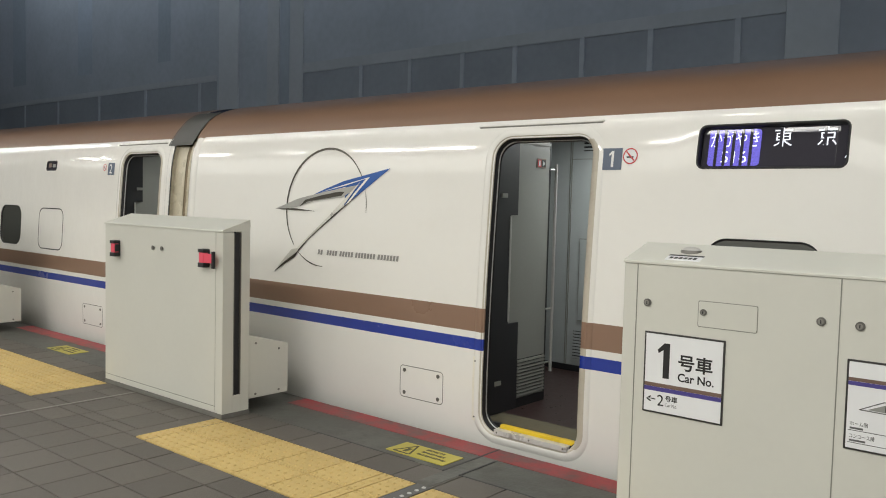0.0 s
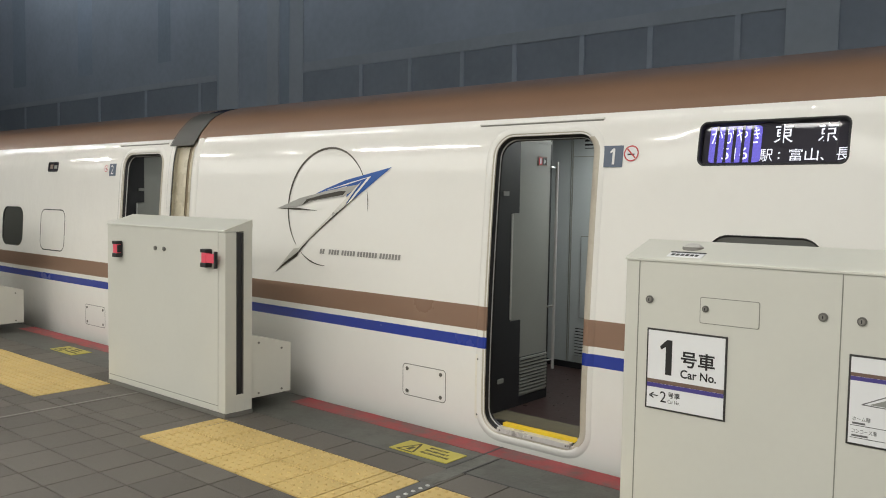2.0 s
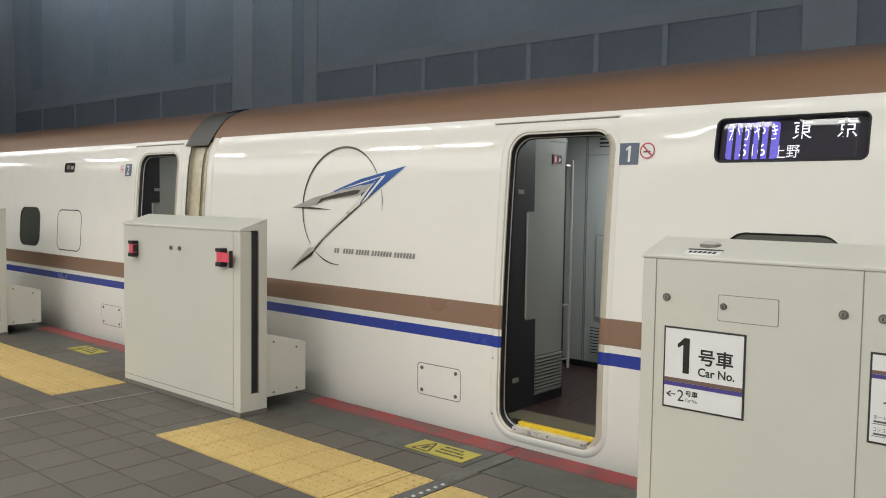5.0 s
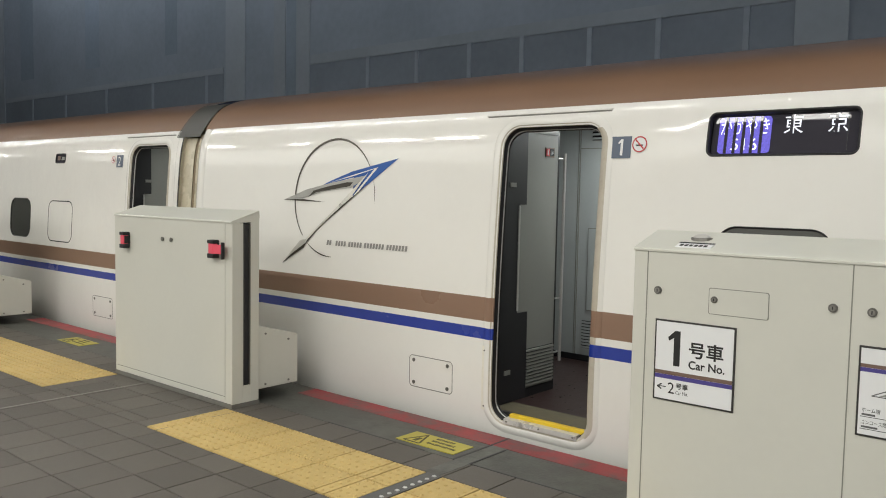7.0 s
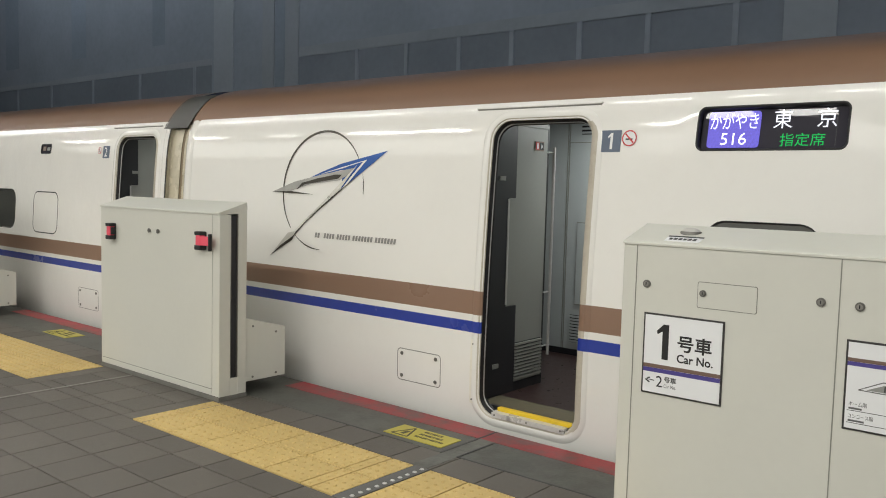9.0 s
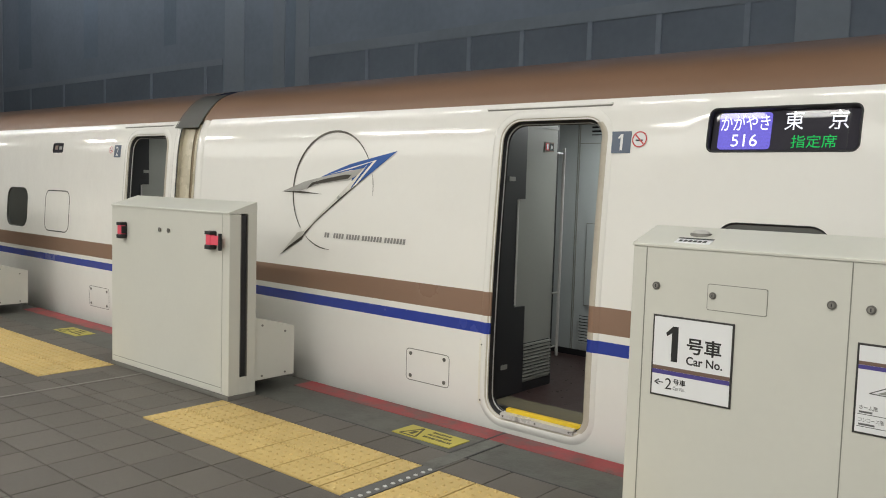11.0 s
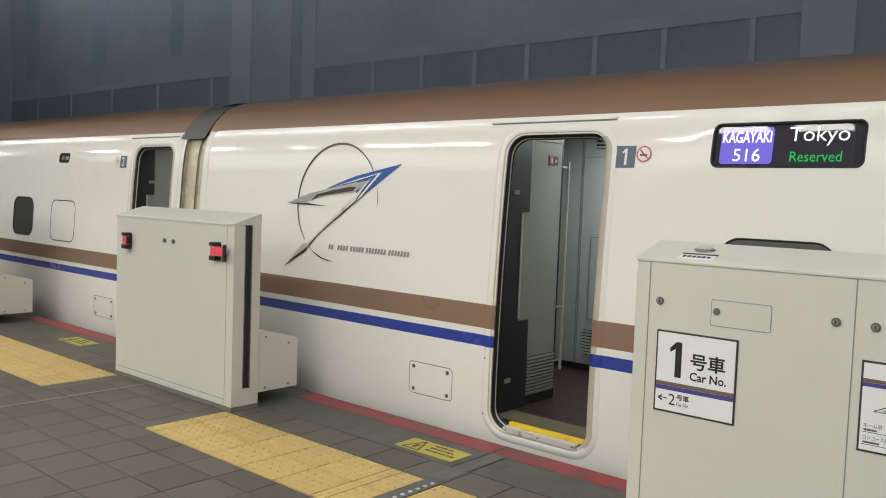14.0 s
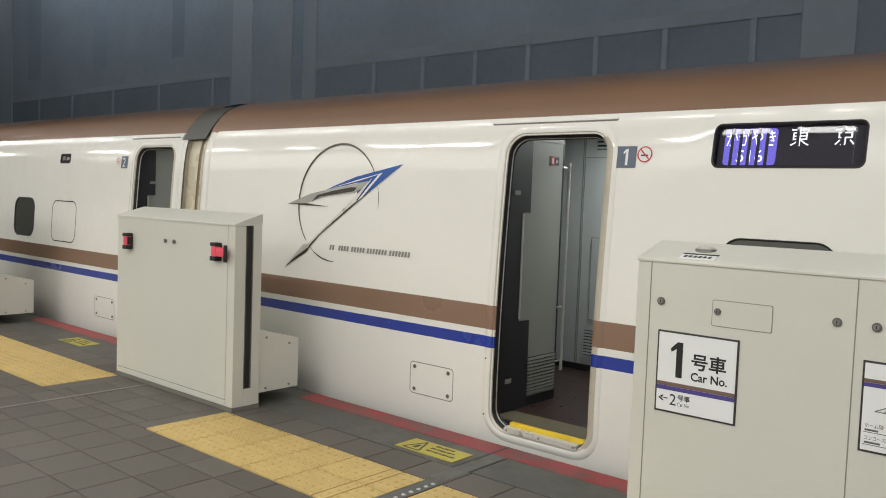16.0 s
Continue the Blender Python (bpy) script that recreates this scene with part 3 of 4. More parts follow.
hatch(0.768, 1.166, 0.155, 0.382, 0.03, car1)
hatch(-3.885, -3.455, 0.130, 0.352, 0.03, car2)
hatch(-5.0, -4.395, 0.875, 1.345, 0.10, car2, screws=False, label="blank rounded service panel", gap=SEAM)
for sx, par in ((1.418, car1), (-3.262, car2)):
    strip = part("guide_strip", decal([(sx, 0.11), (sx + 0.036, 0.11), (sx + 0.036, 0.53), (sx, 0.53)], 0.002, 0.005), AGED, par, "yellowed upright strip beside the door")
    for zz in (0.135, 0.50):
        bm = bmesh.new()
        cyl(bm, on_side(sx + 0.018, zz, 0.006), "y", 0.006, -0.004, 10)
        part("strip_screw", bm, DARKSTEEL, strip)


# car number plates and no-smoking marks
def car_plate(x0, z0, w, h, digit, parent, mark_x, r):
    p = part("number_plate", decal([(x0, z0), (x0 + w, z0), (x0 + w, z0 + h), (x0, z0 + h)]), NAVY, parent, "slate blue plate with a white digit")
    bm = text_mesh(digit, 1.0)
    gw, gh = max(v.co.x for v in bm.verts), max(v.co.z for v in bm.verts)
    if digit == "1":
        bm.free()
        bm = bmesh.new()
        bm.faces.new([bm.verts.new((a, 0, b)) for a, b in ((0.5, 0), (1, 0), (1, 1), (0.55, 1), (0, 0.8), (0.08, 0.68), (0.5, 0.8))])
        gw = gh = 1.0
        dw = w * 0.24
    else:
        dw = w * 0.42
    for v in bm.verts:
        v.co = on_side(x0 + w * 0.5 - dw * 0.55 + v.co.x / gw * dw, z0 + h * 0.13 + v.co.z / gh * h * 0.74, 0.006)
    part("digit", bm, SIGNW, p)
    mz = z0 + h * 0.62
    m = part("no_smoking_mark", decal([(mark_x + r * math.cos(a * math.pi / 12), mz + r * math.sin(a * math.pi / 12)) for a in range(24)]), SIGNW, parent, "round red and white no smoking mark")
    bm = bmesh.new()
    a = [bm.verts.new(on_side(mark_x + r * math.cos(k * math.pi / 12), mz + r * math.sin(k * math.pi / 12), 0.005)) for k in range(24)]
    b = [bm.verts.new(on_side(mark_x + r * 0.84 * math.cos(k * math.pi / 12), mz + r * 0.84 * math.sin(k * math.pi / 12), 0.005)) for k in range(24)]
    for i in range(24):
        bm.faces.new((a[i], a[(i + 1) % 24], b[(i + 1) % 24], b[i]))
    part("red_circle", bm, SIGNRED, m)
    q = r * 0.62
    part("slash", decal([(mark_x - q, mz + q * 0.8), (mark_x - q * 0.8, mz + q), (mark_x + q, mz - q * 0.8), (mark_x + q * 0.8, mz - q)], 0.005, 0.001), SIGNRED, m)
    part("cigarette", decal([(mark_x - q * 0.8, mz - q * 0.35), (mark_x + q * 0.7, mz - q * 0.35), (mark_x + q * 0.7, mz - q * 0.05), (mark_x - q * 0.8, mz - q * 0.05)], 0.0045, 0.001), BLACK, m)


car_plate(2.267, 1.735, 0.128, 0.125, "1", car1, 2.448, 0.046)
car_plate(-3.475, 1.715, 0.13, 0.125, "2", car2, -3.54, 0.036)


# emblem on the side: an arc, wings and a tail
def arc_band(cx, cz, r, a0, a1, w0, w1, n=40):
    pts_o, pts_i = [], []
    for i in range(n + 1):
        a = radians(a0 + (a1 - a0) * i / n)
        s = math.sin(math.pi * i / n)
        w = w0 + (w1 - w0) * s
        pts_o.append((cx + (r + w / 2) * math.cos(a), cz + (r + w / 2) * math.sin(a)))
        pts_i.append((cx + (r - w / 2) * math.cos(a), cz + (r - w / 2) * math.sin(a)))
    bm = bmesh.new()
    rows = [[bm.verts.new(on_side(x, z, 0.003)) for x, z in row] for row in (pts_o, pts_i)]
    for i in range(n):
        bm.faces.new((rows[0][i], rows[0][i + 1], rows[1][i + 1], rows[1][i]))
    return bm


emb = part("emblem", arc_band(-0.10, 1.46, 0.452, 32, 222, 0.006, 0.020), EMBDARK, car1, "silver and blue winged emblem with a dark ring")
part("ring_end", arc_band(-0.10, 1.46, 0.452, 232, 272, 0.003, 0.010), EMBDARK, emb)
part("ring_end", arc_band(-0.10, 1.46, 0.452, -4, 18, 0.001, 0.006), EMBDARK, emb)
part("blue_wing", decal([(-0.27, 1.545), (-0.12, 1.598), (0.10, 1.664), (0.57, 1.757), (0.30, 1.585), (0.12, 1.475), (0.26, 1.61), (0.335, 1.668), (0.12, 1.620), (-0.10, 1.580)], 0.003), EMBBLUE, emb, "bright blue wing film")
part("silver_wing", decal([(-0.69, 1.437), (-0.42, 1.522), (-0.10, 1.583), (0.26, 1.636), (0.22, 1.60), (0.09, 1.54), (-0.22, 1.508), (-0.39, 1.468), (-0.46, 1.45)], 0.0036), SILVER, emb, "brushed silver wing film")
part("wing_shade", decal([(-0.39, 1.462), (-0.30, 1.502), (-0.05, 1.535), (0.08, 1.552), (0.115, 1.582), (0.05, 1.583), (-0.15, 1.552), (-0.33, 1.515)], 0.0052), EMBDARK, emb)
part("wing_foot", decal([(-0.69, 1.437), (-0.45, 1.447), (-0.19, 1.428), (-0.45, 1.430)], 0.0052), EMBDARK, emb)
part("silver_stem", decal([(0.27, 1.655), (0.10, 1.468), (-0.15, 1.30), (-0.27, 1.215), (-0.39, 1.11), (-0.38, 1.145), (-0.29, 1.215), (-0.06, 1.385), (0.10, 1.515)], 0.0044), STEMC, emb, "pale silver stem film")
part("film_gap", decal([(-0.14, 1.580), (0.12, 1.630), (0.335, 1.682), (0.22, 1.575), (0.125, 1.478), (0.145, 1.480), (0.25, 1.580), (0.372, 1.694), (0.12, 1.640)], 0.0050), WHITE, emb, "thin ivory gap between the films")
part("stem_edge", decal([(0.29, 1.58), (0.10, 1.452), (-0.15, 1.285), (-0.27, 1.20), (-0.40, 1.085), (-0.375, 1.125), (-0.26, 1.215), (0.0, 1.40)], 0.0056), EMBDARK, emb)
part("tail", decal([(-0.37, 1.135), (-0.46, 1.12), (-0.56, 1.03), (-0.665, 0.93), (-0.55, 1.005), (-0.42, 1.075)], 0.0036), STEMC, emb)
part("tail_edge", decal([(-0.385, 1.105), (-0.42, 1.085), (-0.56, 1.005), (-0.668, 0.925), (-0.55, 0.99), (-0.41, 1.062)], 0.005), EMBDARK, emb)
for b0, count in ((-0.147, 2), (-0.045, 4), (0.098, 5), (0.268, 7), (0.500, 7)):
    for k in range(count):
        q0 = b0 + 0.0305 * k
        part("lettering_bar", decal([(q0, 1.098), (q0 + 0.020, 1.098), (q0 + 0.026, 1.136), (q0 + 0.006, 1.136)], 0.002), LETTER, car1, "small dark lettering strip on the bodyside")


# ---- destination display in the car side ----
dx0, dx1, dz0, dz1, dr = DISP
DW, DH = dx1 - dx0, dz1 - dz0
tilt = 10.52
display = tagged(empty("destination_display", pose((dx0 + dx1) / 2, (side_y(dz0) + side_y(dz1)) / 2 + 0.003, (dz0 + dz1) / 2, -tilt, 0, 0)),
                 "black lit destination display set in the train side", "display")
bez = tall_ring(dx0 - 0.006, dx1 + 0.006, dz0 - 0.006, dz1 + 0.006, dr + 0.006, [(0, 0.001), (0.002, 0.002), (0.006, 0.0015), (0.012, -0.003), (0.012, -0.03)], 5, 16, 0.1)
bez.transform(display.matrix_world.inverted())
part("bezel", bez, RUBBER, display, "black rounded bezel", smooth=True)
part("housing", boxm(-DW / 2 - 0.05, DW / 2 + 0.85, 0.052, 0.06, -DH / 2, DH / 2), LEDBLK, display, "black display back plate")


def glyphs(name, body, x, z, h, w, y, material, parent, bold=False):
    bm = text_mesh(body, 1.0, bold=bold, width=None)
    hi_x = max(v.co.x for v in bm.verts)
    hi_z = max(v.co.z for v in bm.verts)
    for v in bm.verts:
        v.co = Vector((x + v.co.x / hi_x * w, y, z + v.co.z / hi_z * h))
    return part(name, bm, material, parent)


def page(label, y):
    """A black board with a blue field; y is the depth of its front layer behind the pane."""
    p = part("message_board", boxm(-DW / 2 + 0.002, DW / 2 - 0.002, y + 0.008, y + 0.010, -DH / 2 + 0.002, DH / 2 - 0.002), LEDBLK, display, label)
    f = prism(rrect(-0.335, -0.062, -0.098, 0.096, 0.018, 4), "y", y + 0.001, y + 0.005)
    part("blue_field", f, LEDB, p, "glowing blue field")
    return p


# the fixed board, and an added board slid over it to imitate a page change
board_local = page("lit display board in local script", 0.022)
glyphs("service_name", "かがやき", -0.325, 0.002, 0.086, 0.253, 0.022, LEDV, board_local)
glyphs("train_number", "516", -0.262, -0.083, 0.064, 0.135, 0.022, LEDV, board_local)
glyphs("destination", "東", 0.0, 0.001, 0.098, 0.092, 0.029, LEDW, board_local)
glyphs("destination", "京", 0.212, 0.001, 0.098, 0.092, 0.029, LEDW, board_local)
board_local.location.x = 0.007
board_latin = page("sliding board imitating the display page in latin letters", 0.004)
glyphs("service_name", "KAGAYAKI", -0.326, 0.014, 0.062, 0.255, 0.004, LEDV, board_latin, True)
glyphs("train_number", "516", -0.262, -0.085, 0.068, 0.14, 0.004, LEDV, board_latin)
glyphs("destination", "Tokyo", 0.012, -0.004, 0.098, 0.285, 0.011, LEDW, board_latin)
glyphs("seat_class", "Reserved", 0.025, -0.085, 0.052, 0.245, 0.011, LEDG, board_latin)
# slides in from hiding to imitate the line lighting up
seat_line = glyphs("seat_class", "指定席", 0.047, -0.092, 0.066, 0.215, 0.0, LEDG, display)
part("module_edge", boxm(0.316, 0.3185, 0.001, 0.002, -0.098, 0.098), DARKPAN, display, "faint edge of the display module")
# black bars added over the text to imitate the display's unlit columns
comb = []
for k in range(5):
    comb.append(part("dark_scan_line", boxm(-0.294 + 0.0457 * k, -0.278 + 0.0457 * k, -0.0008, 0.0008, -0.099, 0.098 - 0.004 * (k % 3)), LEDBLK, display, "black bar imitating an unlit display column"))
for cx in (0.0465, 0.258):
    comb.append(part("dark_scan_line", boxm(cx - 0.007, cx + 0.007, -0.0008, 0.0008, -0.005, 0.098), LEDBLK, display, "black bar imitating an unlit display column"))
letters = []
for ch in "停車駅:富山、長野、大宮、上野":
    if ch == ":":
        bm = boxm(0.022, 0.030, 0, 0.0005, 0.012, 0.021)
        box(bm, 0.022, 0.030, 0, 0.0005, 0.038, 0.047)
        letters.append(part("scrolling_character", bm, LEDW, display))
    elif ch == "、":
        letters.append(glyphs("scrolling_character", ch, 0.004, 0.0, 0.018, 0.018, 0.0, LEDW, display))
    else:
        letters.append(glyphs("scrolling_character", ch, 0.0, 0.0, 0.064, 0.064, 0.0, LEDW, display))

# the small display of the second car
x0, x1, z0, z1, r = DISP2
d2 = part("small_display", ring(x0 - 0.008, x1 + 0.008, z0 - 0.008, z1 + 0.008, r + 0.008, [(0, 0.001), (0.003, 0.004), (0.010, 0.002), (0.012, -0.012)], 4), RUBBER, car2, "small dark seat number display")
bm = bmesh.new()
bm.faces.new([bm.verts.new(on_side(x, z, -0.009)) for x, z in rrect(x0, x1, z0, z1, r, 4)])
part("display_face", bm, LEDBLK, d2)
part("dull_print_bar", decal([(x0 + 0.03, z0 + 0.03), (x0 + 0.10, z0 + 0.03), (x0 + 0.10, z1 - 0.02), (x0 + 0.03, z1 - 0.02)], -0.007), BAND, d2)
part("pale_print_bar", decal([(x0 + 0.13, z0 + 0.03), (x0 + 0.20, z0 + 0.03), (x0 + 0.20, z1 - 0.03), (x0 + 0.13, z1 - 0.03)], -0.007), INTG, d2)


# ---- vestibules behind the open doors ----
def louvre(x, y0, y1, z0, z1, parent, n=9):
    g = part("louvre_back", boxm(x - 0.02, x - 0.012, y0, y1, z0, z1), RUBBER, parent)
    for i in range(n):
        zz = z0 + (z1 - z0) * (i + 0.5) / n
        part("slat", boxm(x - 0.012, x + 0.004, y0, y1, zz - 0.008, zz + 0.006), INTG, parent)
    return g


def vestibule(ox, reach=1.735):
    v = tagged(empty("vestibule", pose(ox, 0, 0)), "train vestibule with grey panels and a dark floor", "vestibule", group="vestibules")
    def P(name, bm, m, label=""):
        return part(name, bm, m, v, label)
    P("vestibule_floor", boxm(-0.1, 2.36, 1.32, 3.25, 0.045, 0.088), INTF, "glossy dark maroon floor")
    P("sill_mat", boxm(1.42, 2.28, 1.30, 1.56, 0.080, 0.094), MATF, "olive ribbed door mat")
    P("vestibule_ceiling", boxm(-0.1, 2.36, 1.56, 3.25, 2.14, 2.17), INTG)
    P("far_wall", boxm(-0.1, 2.36, 3.16, 3.22, 0.06, 2.15), INTB, "blue-grey laminate wall")
    P("end_panel", boxm(2.31, 2.36, 1.52, 3.2, 0.06, 2.15), INTG)
    P("end_panel", boxm(-0.12, -0.07, 1.52, 3.2, 0.06, 2.15), INTG)
    # dark pillar beside the door with a notch for the hand grip
    outline = [(1.295, 0.09), (reach, 0.09), (reach, 0.70), (reach - 0.123, 0.70), (reach - 0.123, 1.447), (reach - 0.04, 1.447), (reach - 0.04, 2.14), (1.52, 2.14), (1.42, 2.03), (1.36, 1.7)]
    P("door_pillar", prism(outline, "x", 1.352, 1.402), DARKPAN, "dark grey door pillar with a notch")
    P("pillar_trim", boxm(1.398, 1.410, reach - 0.133, reach - 0.119, 0.715, 1.44, bev=0.003), STEEL, "slim steel hand grip")
    for zz in (0.285, 1.565, 1.945):
        P("latch", boxm(1.400, 1.410, 1.475 + 0.02 * (zz > 1), 1.54 + 0.02 * (zz > 1), zz, zz + 0.030), INTG, "small grey latch")
    P("side_panel", boxm(1.345, 1.385, reach - 0.135, 2.10, 0.09, 2.14), INTG, "grey vestibule side panel")
    P("top_rail", boxm(1.38, 1.395, reach - 0.04, 2.10, 1.945, 1.965), INTG)
    P("header", boxm(1.38, 1.392, reach - 0.04, 2.10, 1.985, 2.14), DARKPAN, "dark strip over the side panel")
    louvre(1.40, 1.745, 2.085, 0.165, 0.43, v, 11)
    P("skirting", boxm(1.382, 1.396, 1.735, 2.10, 0.088, 0.15), RUBBER)
    s = P("emergency_sign", boxm(1.384, 1.390, 1.930, 2.045, 1.785, 1.852), BAND, "small red and black emergency sign")
    part("sign_field", boxm(1.389, 1.392, 1.938, 1.980, 1.793, 1.844), SIGNRED, s)
    part("sign_mark", boxm(1.3915, 1.393, 1.952, 1.968, 1.800, 1.838), SIGNW, s)
    part("sign_field", boxm(1.389, 1.392, 1.988, 2.038, 1.793, 1.844), BLACK, s)
    part("sign_mark", prism([(2.000, 1.800), (2.028, 1.812), (2.022, 1.830), (2.012, 1.822), (2.004, 1.836)], "x", 1.3915, 1.393), INTB, s)
    P("corner_post", boxm(1.34, 1.386, 2.10, 2.118, 0.088, 2.14), RUBBER, "black panel edge")
    # grab pole on brackets
    bm = bmesh.new()
    cyl(bm, (1.398, 2.172, 0.29), "z", 0.0115, 1.53, 14)
    pole = P("grab_pole", bm, STEEL, "vertical steel grab pole")
    for zz in (0.36, 0.76, 1.78):
        bm = bmesh.new()
        cyl(bm, (1.390, 2.10, zz), "y", 0.007, 0.07, 8)
        part("bracket", bm, STEEL, pole)
    # far wall seams, louvres and locker
    for xx in (0.915, 0.932):
        P("wall_seam", boxm(xx, xx + 0.005, 3.155, 3.162, 0.09, 2.14), GATESEAM)
    P("wall_seam", boxm(0.94, 1.40, 3.155, 3.162, 1.915, 1.921), GATESEAM)
    for a, b, c, d in ((1.0, 1.135, 0.20, 0.44), (1.05, 1.26, 1.985, 2.12)):
        P("louvre_field", boxm(a, b, 3.150, 3.159, c, d), RUBBER)
        n = 9 if d < 1 else 4
        for i in range(n):
            zz = c + (d - c) * (i + 0.5) / n
            P("slat", boxm(a, b, 3.142, 3.152, zz - 0.010, zz + 0.007), INTB)
    lk = P("locker_door", boxm(1.035, 1.40, 3.150, 3.157, 0.53, 1.24), GATESEAM)
    part("locker_face", boxm(1.041, 1.394, 3.146, 3.152, 0.536, 1.234), INTB, lk)
    part("locker_latch", boxm(1.15, 1.17, 3.14, 3.147, 0.86, 0.95), BLACK, lk)
    P("wall_base", boxm(-0.1, 2.3, 3.145, 3.16, 0.088, 0.14), RUBBER)
    return v


vestibule(0.0)
vestibule(-4.68, 1.60)
# unseen fill lamp added in each vestibule to brighten its panels
for ox in (0.0, -4.68):
    lamp = tube_or_fill_lamp(ox + 1.75, 2.65, 2.13, 0.6, 0.3, 17.0, (0.97, 1.0, 0.98))


# ---- platform gates ----
GY0, GY1, GZ0, GZ1 = 0.312, 0.535, 1.297, 1.368


def keyhole(x, z, r, parent, y=GY0):
    bm = bmesh.new()
    cyl(bm, (x, y, z), "y", r, -0.006, 16)
    k = part("lock", bm, DARKSTEEL, parent, "round steel lock with a key slot")
    bm = bmesh.new()
    cyl(bm, (x, y - 0.006, z), "y", r * 0.66, -0.004, 14, r * 0.58)
    core = part("lock_core", bm, LOCKC, k)
    part("key_slot", boxm(x - 0.0018, x + 0.0018, y - 0.0112, y - 0.009, z - r * 0.4, z + r * 0.4), RUBBER, core)


def gate_shell(x0, x1, label):
    g = tagged(empty("platform_gate", pose(0, 0, 0)), label, "platform gate", group="platform gates along the track")
    body = prism([(GY0, 0.03), (GY1, 0.03), (GY1, GZ1 - 0.012), (GY0, GZ0 - 0.012)], "x", x0, x1 - 0.085)
    bmesh.ops.bevel(body, geom=body.edges[:], offset=0.003, segments=1, affect="EDGES")
    part("gate_body", body, GATE, g)
    # sloping cover with a thin lip
    cover = prism([(GY0 - 0.006, GZ0 - 0.013), (GY0 - 0.006, GZ0 - 0.004), (GY0 + 0.002, GZ0 + 0.002), (GY1, GZ1), (GY1 + 0.004, GZ1 - 0.05), (GY1, GZ1 - 0.05), (GY1, GZ1 - 0.013), (GY0, GZ0 - 0.013)], "x", x0 - 0.003, x1 - 0.002)
    part("cover", cover, GATETOP, g, "pale sloping top cover")
    # end post with a slot for the bars
    e0, e1 = x1 - 0.083, x1
    part("post_front", boxm(e0, e1, GY0, 0.402, 0.03, GZ0 - 0.014, bev=0.003), GATE, g)
    part("post_back", boxm(e0, e1, 0.462, GY1, 0.03, GZ0 - 0.006, bev=0.003), GATE, g)
    part("post_foot", boxm(e0, e1 - 0.001, 0.40, 0.464, 0.03, 0.15), GATE, g)
    part("post_head", prism([(GY0, GZ0 - 0.013), (GY1, GZ0 - 0.006), (GY1, GZ1 - 0.014)], "x", e0, e1 - 0.001), GATE, g)
    part("slot", boxm(e0 - 0.002, e0 + 0.02, 0.404, 0.46, 0.15, GZ0), RUBBER, g, "black vertical slot")
    part("slot_trim", boxm(e0 + 0.02, e1 + 0.001, 0.456, 0.462, 0.15, GZ0 - 0.02), DARKSTEEL, g)
    part("slot_trim", boxm(e0 + 0.02, e1 + 0.001, 0.402, 0.407, 0.15, GZ0 - 0.02), DARKSTEEL, g)
    part("slot_brush", boxm(e0 + 0.015, e1 - 0.006, 0.408, 0.45, 0.15, GZ0 - 0.02), RUBBER, g)
    bm = bmesh.new()
    cyl(bm, (e1 - 0.02, 0.432, 0.165), "x", 0.014, 0.01, 12)
    part("roller", bm, DARKSTEEL, g)
    part("plinth", boxm(x0 - 0.002, x1 + 0.004, GY0 - 0.005, GY1 + 0.004, 0.0, 0.029, bev=0.002), PLINTH, g, "low grey plinth")
    # drive box behind, on two feet
    hull = prism([(GY1, 0.10), (0.893, 0.10), (0.893, 0.46), (GY1, 0.553)], "x", x0 + 0.25, x1 - 0.012)
    bmesh.ops.bevel(hull, geom=hull.edges[:], offset=0.003, segments=1, affect="EDGES")
    b = part("drive_box", hull, GATE, g, "pale box with a sloping lid behind the gate")
    for yy, zz in ((0.60, 0.492), (0.805, 0.430), (0.60, 0.128), (0.807, 0.128)):
        bm = bmesh.new()
        cyl(bm, (x1 - 0.012, yy, zz), "x", 0.008, 0.005, 10)
        part("bolt", bm, DARKSTEEL, b)
    for fx in (x0 + 0.35, x1 - 0.75):
        part("foot", boxm(fx, fx + 0.10, GY1 + 0.05, 0.80, 0.0, 0.101), BASE, g)
    return g


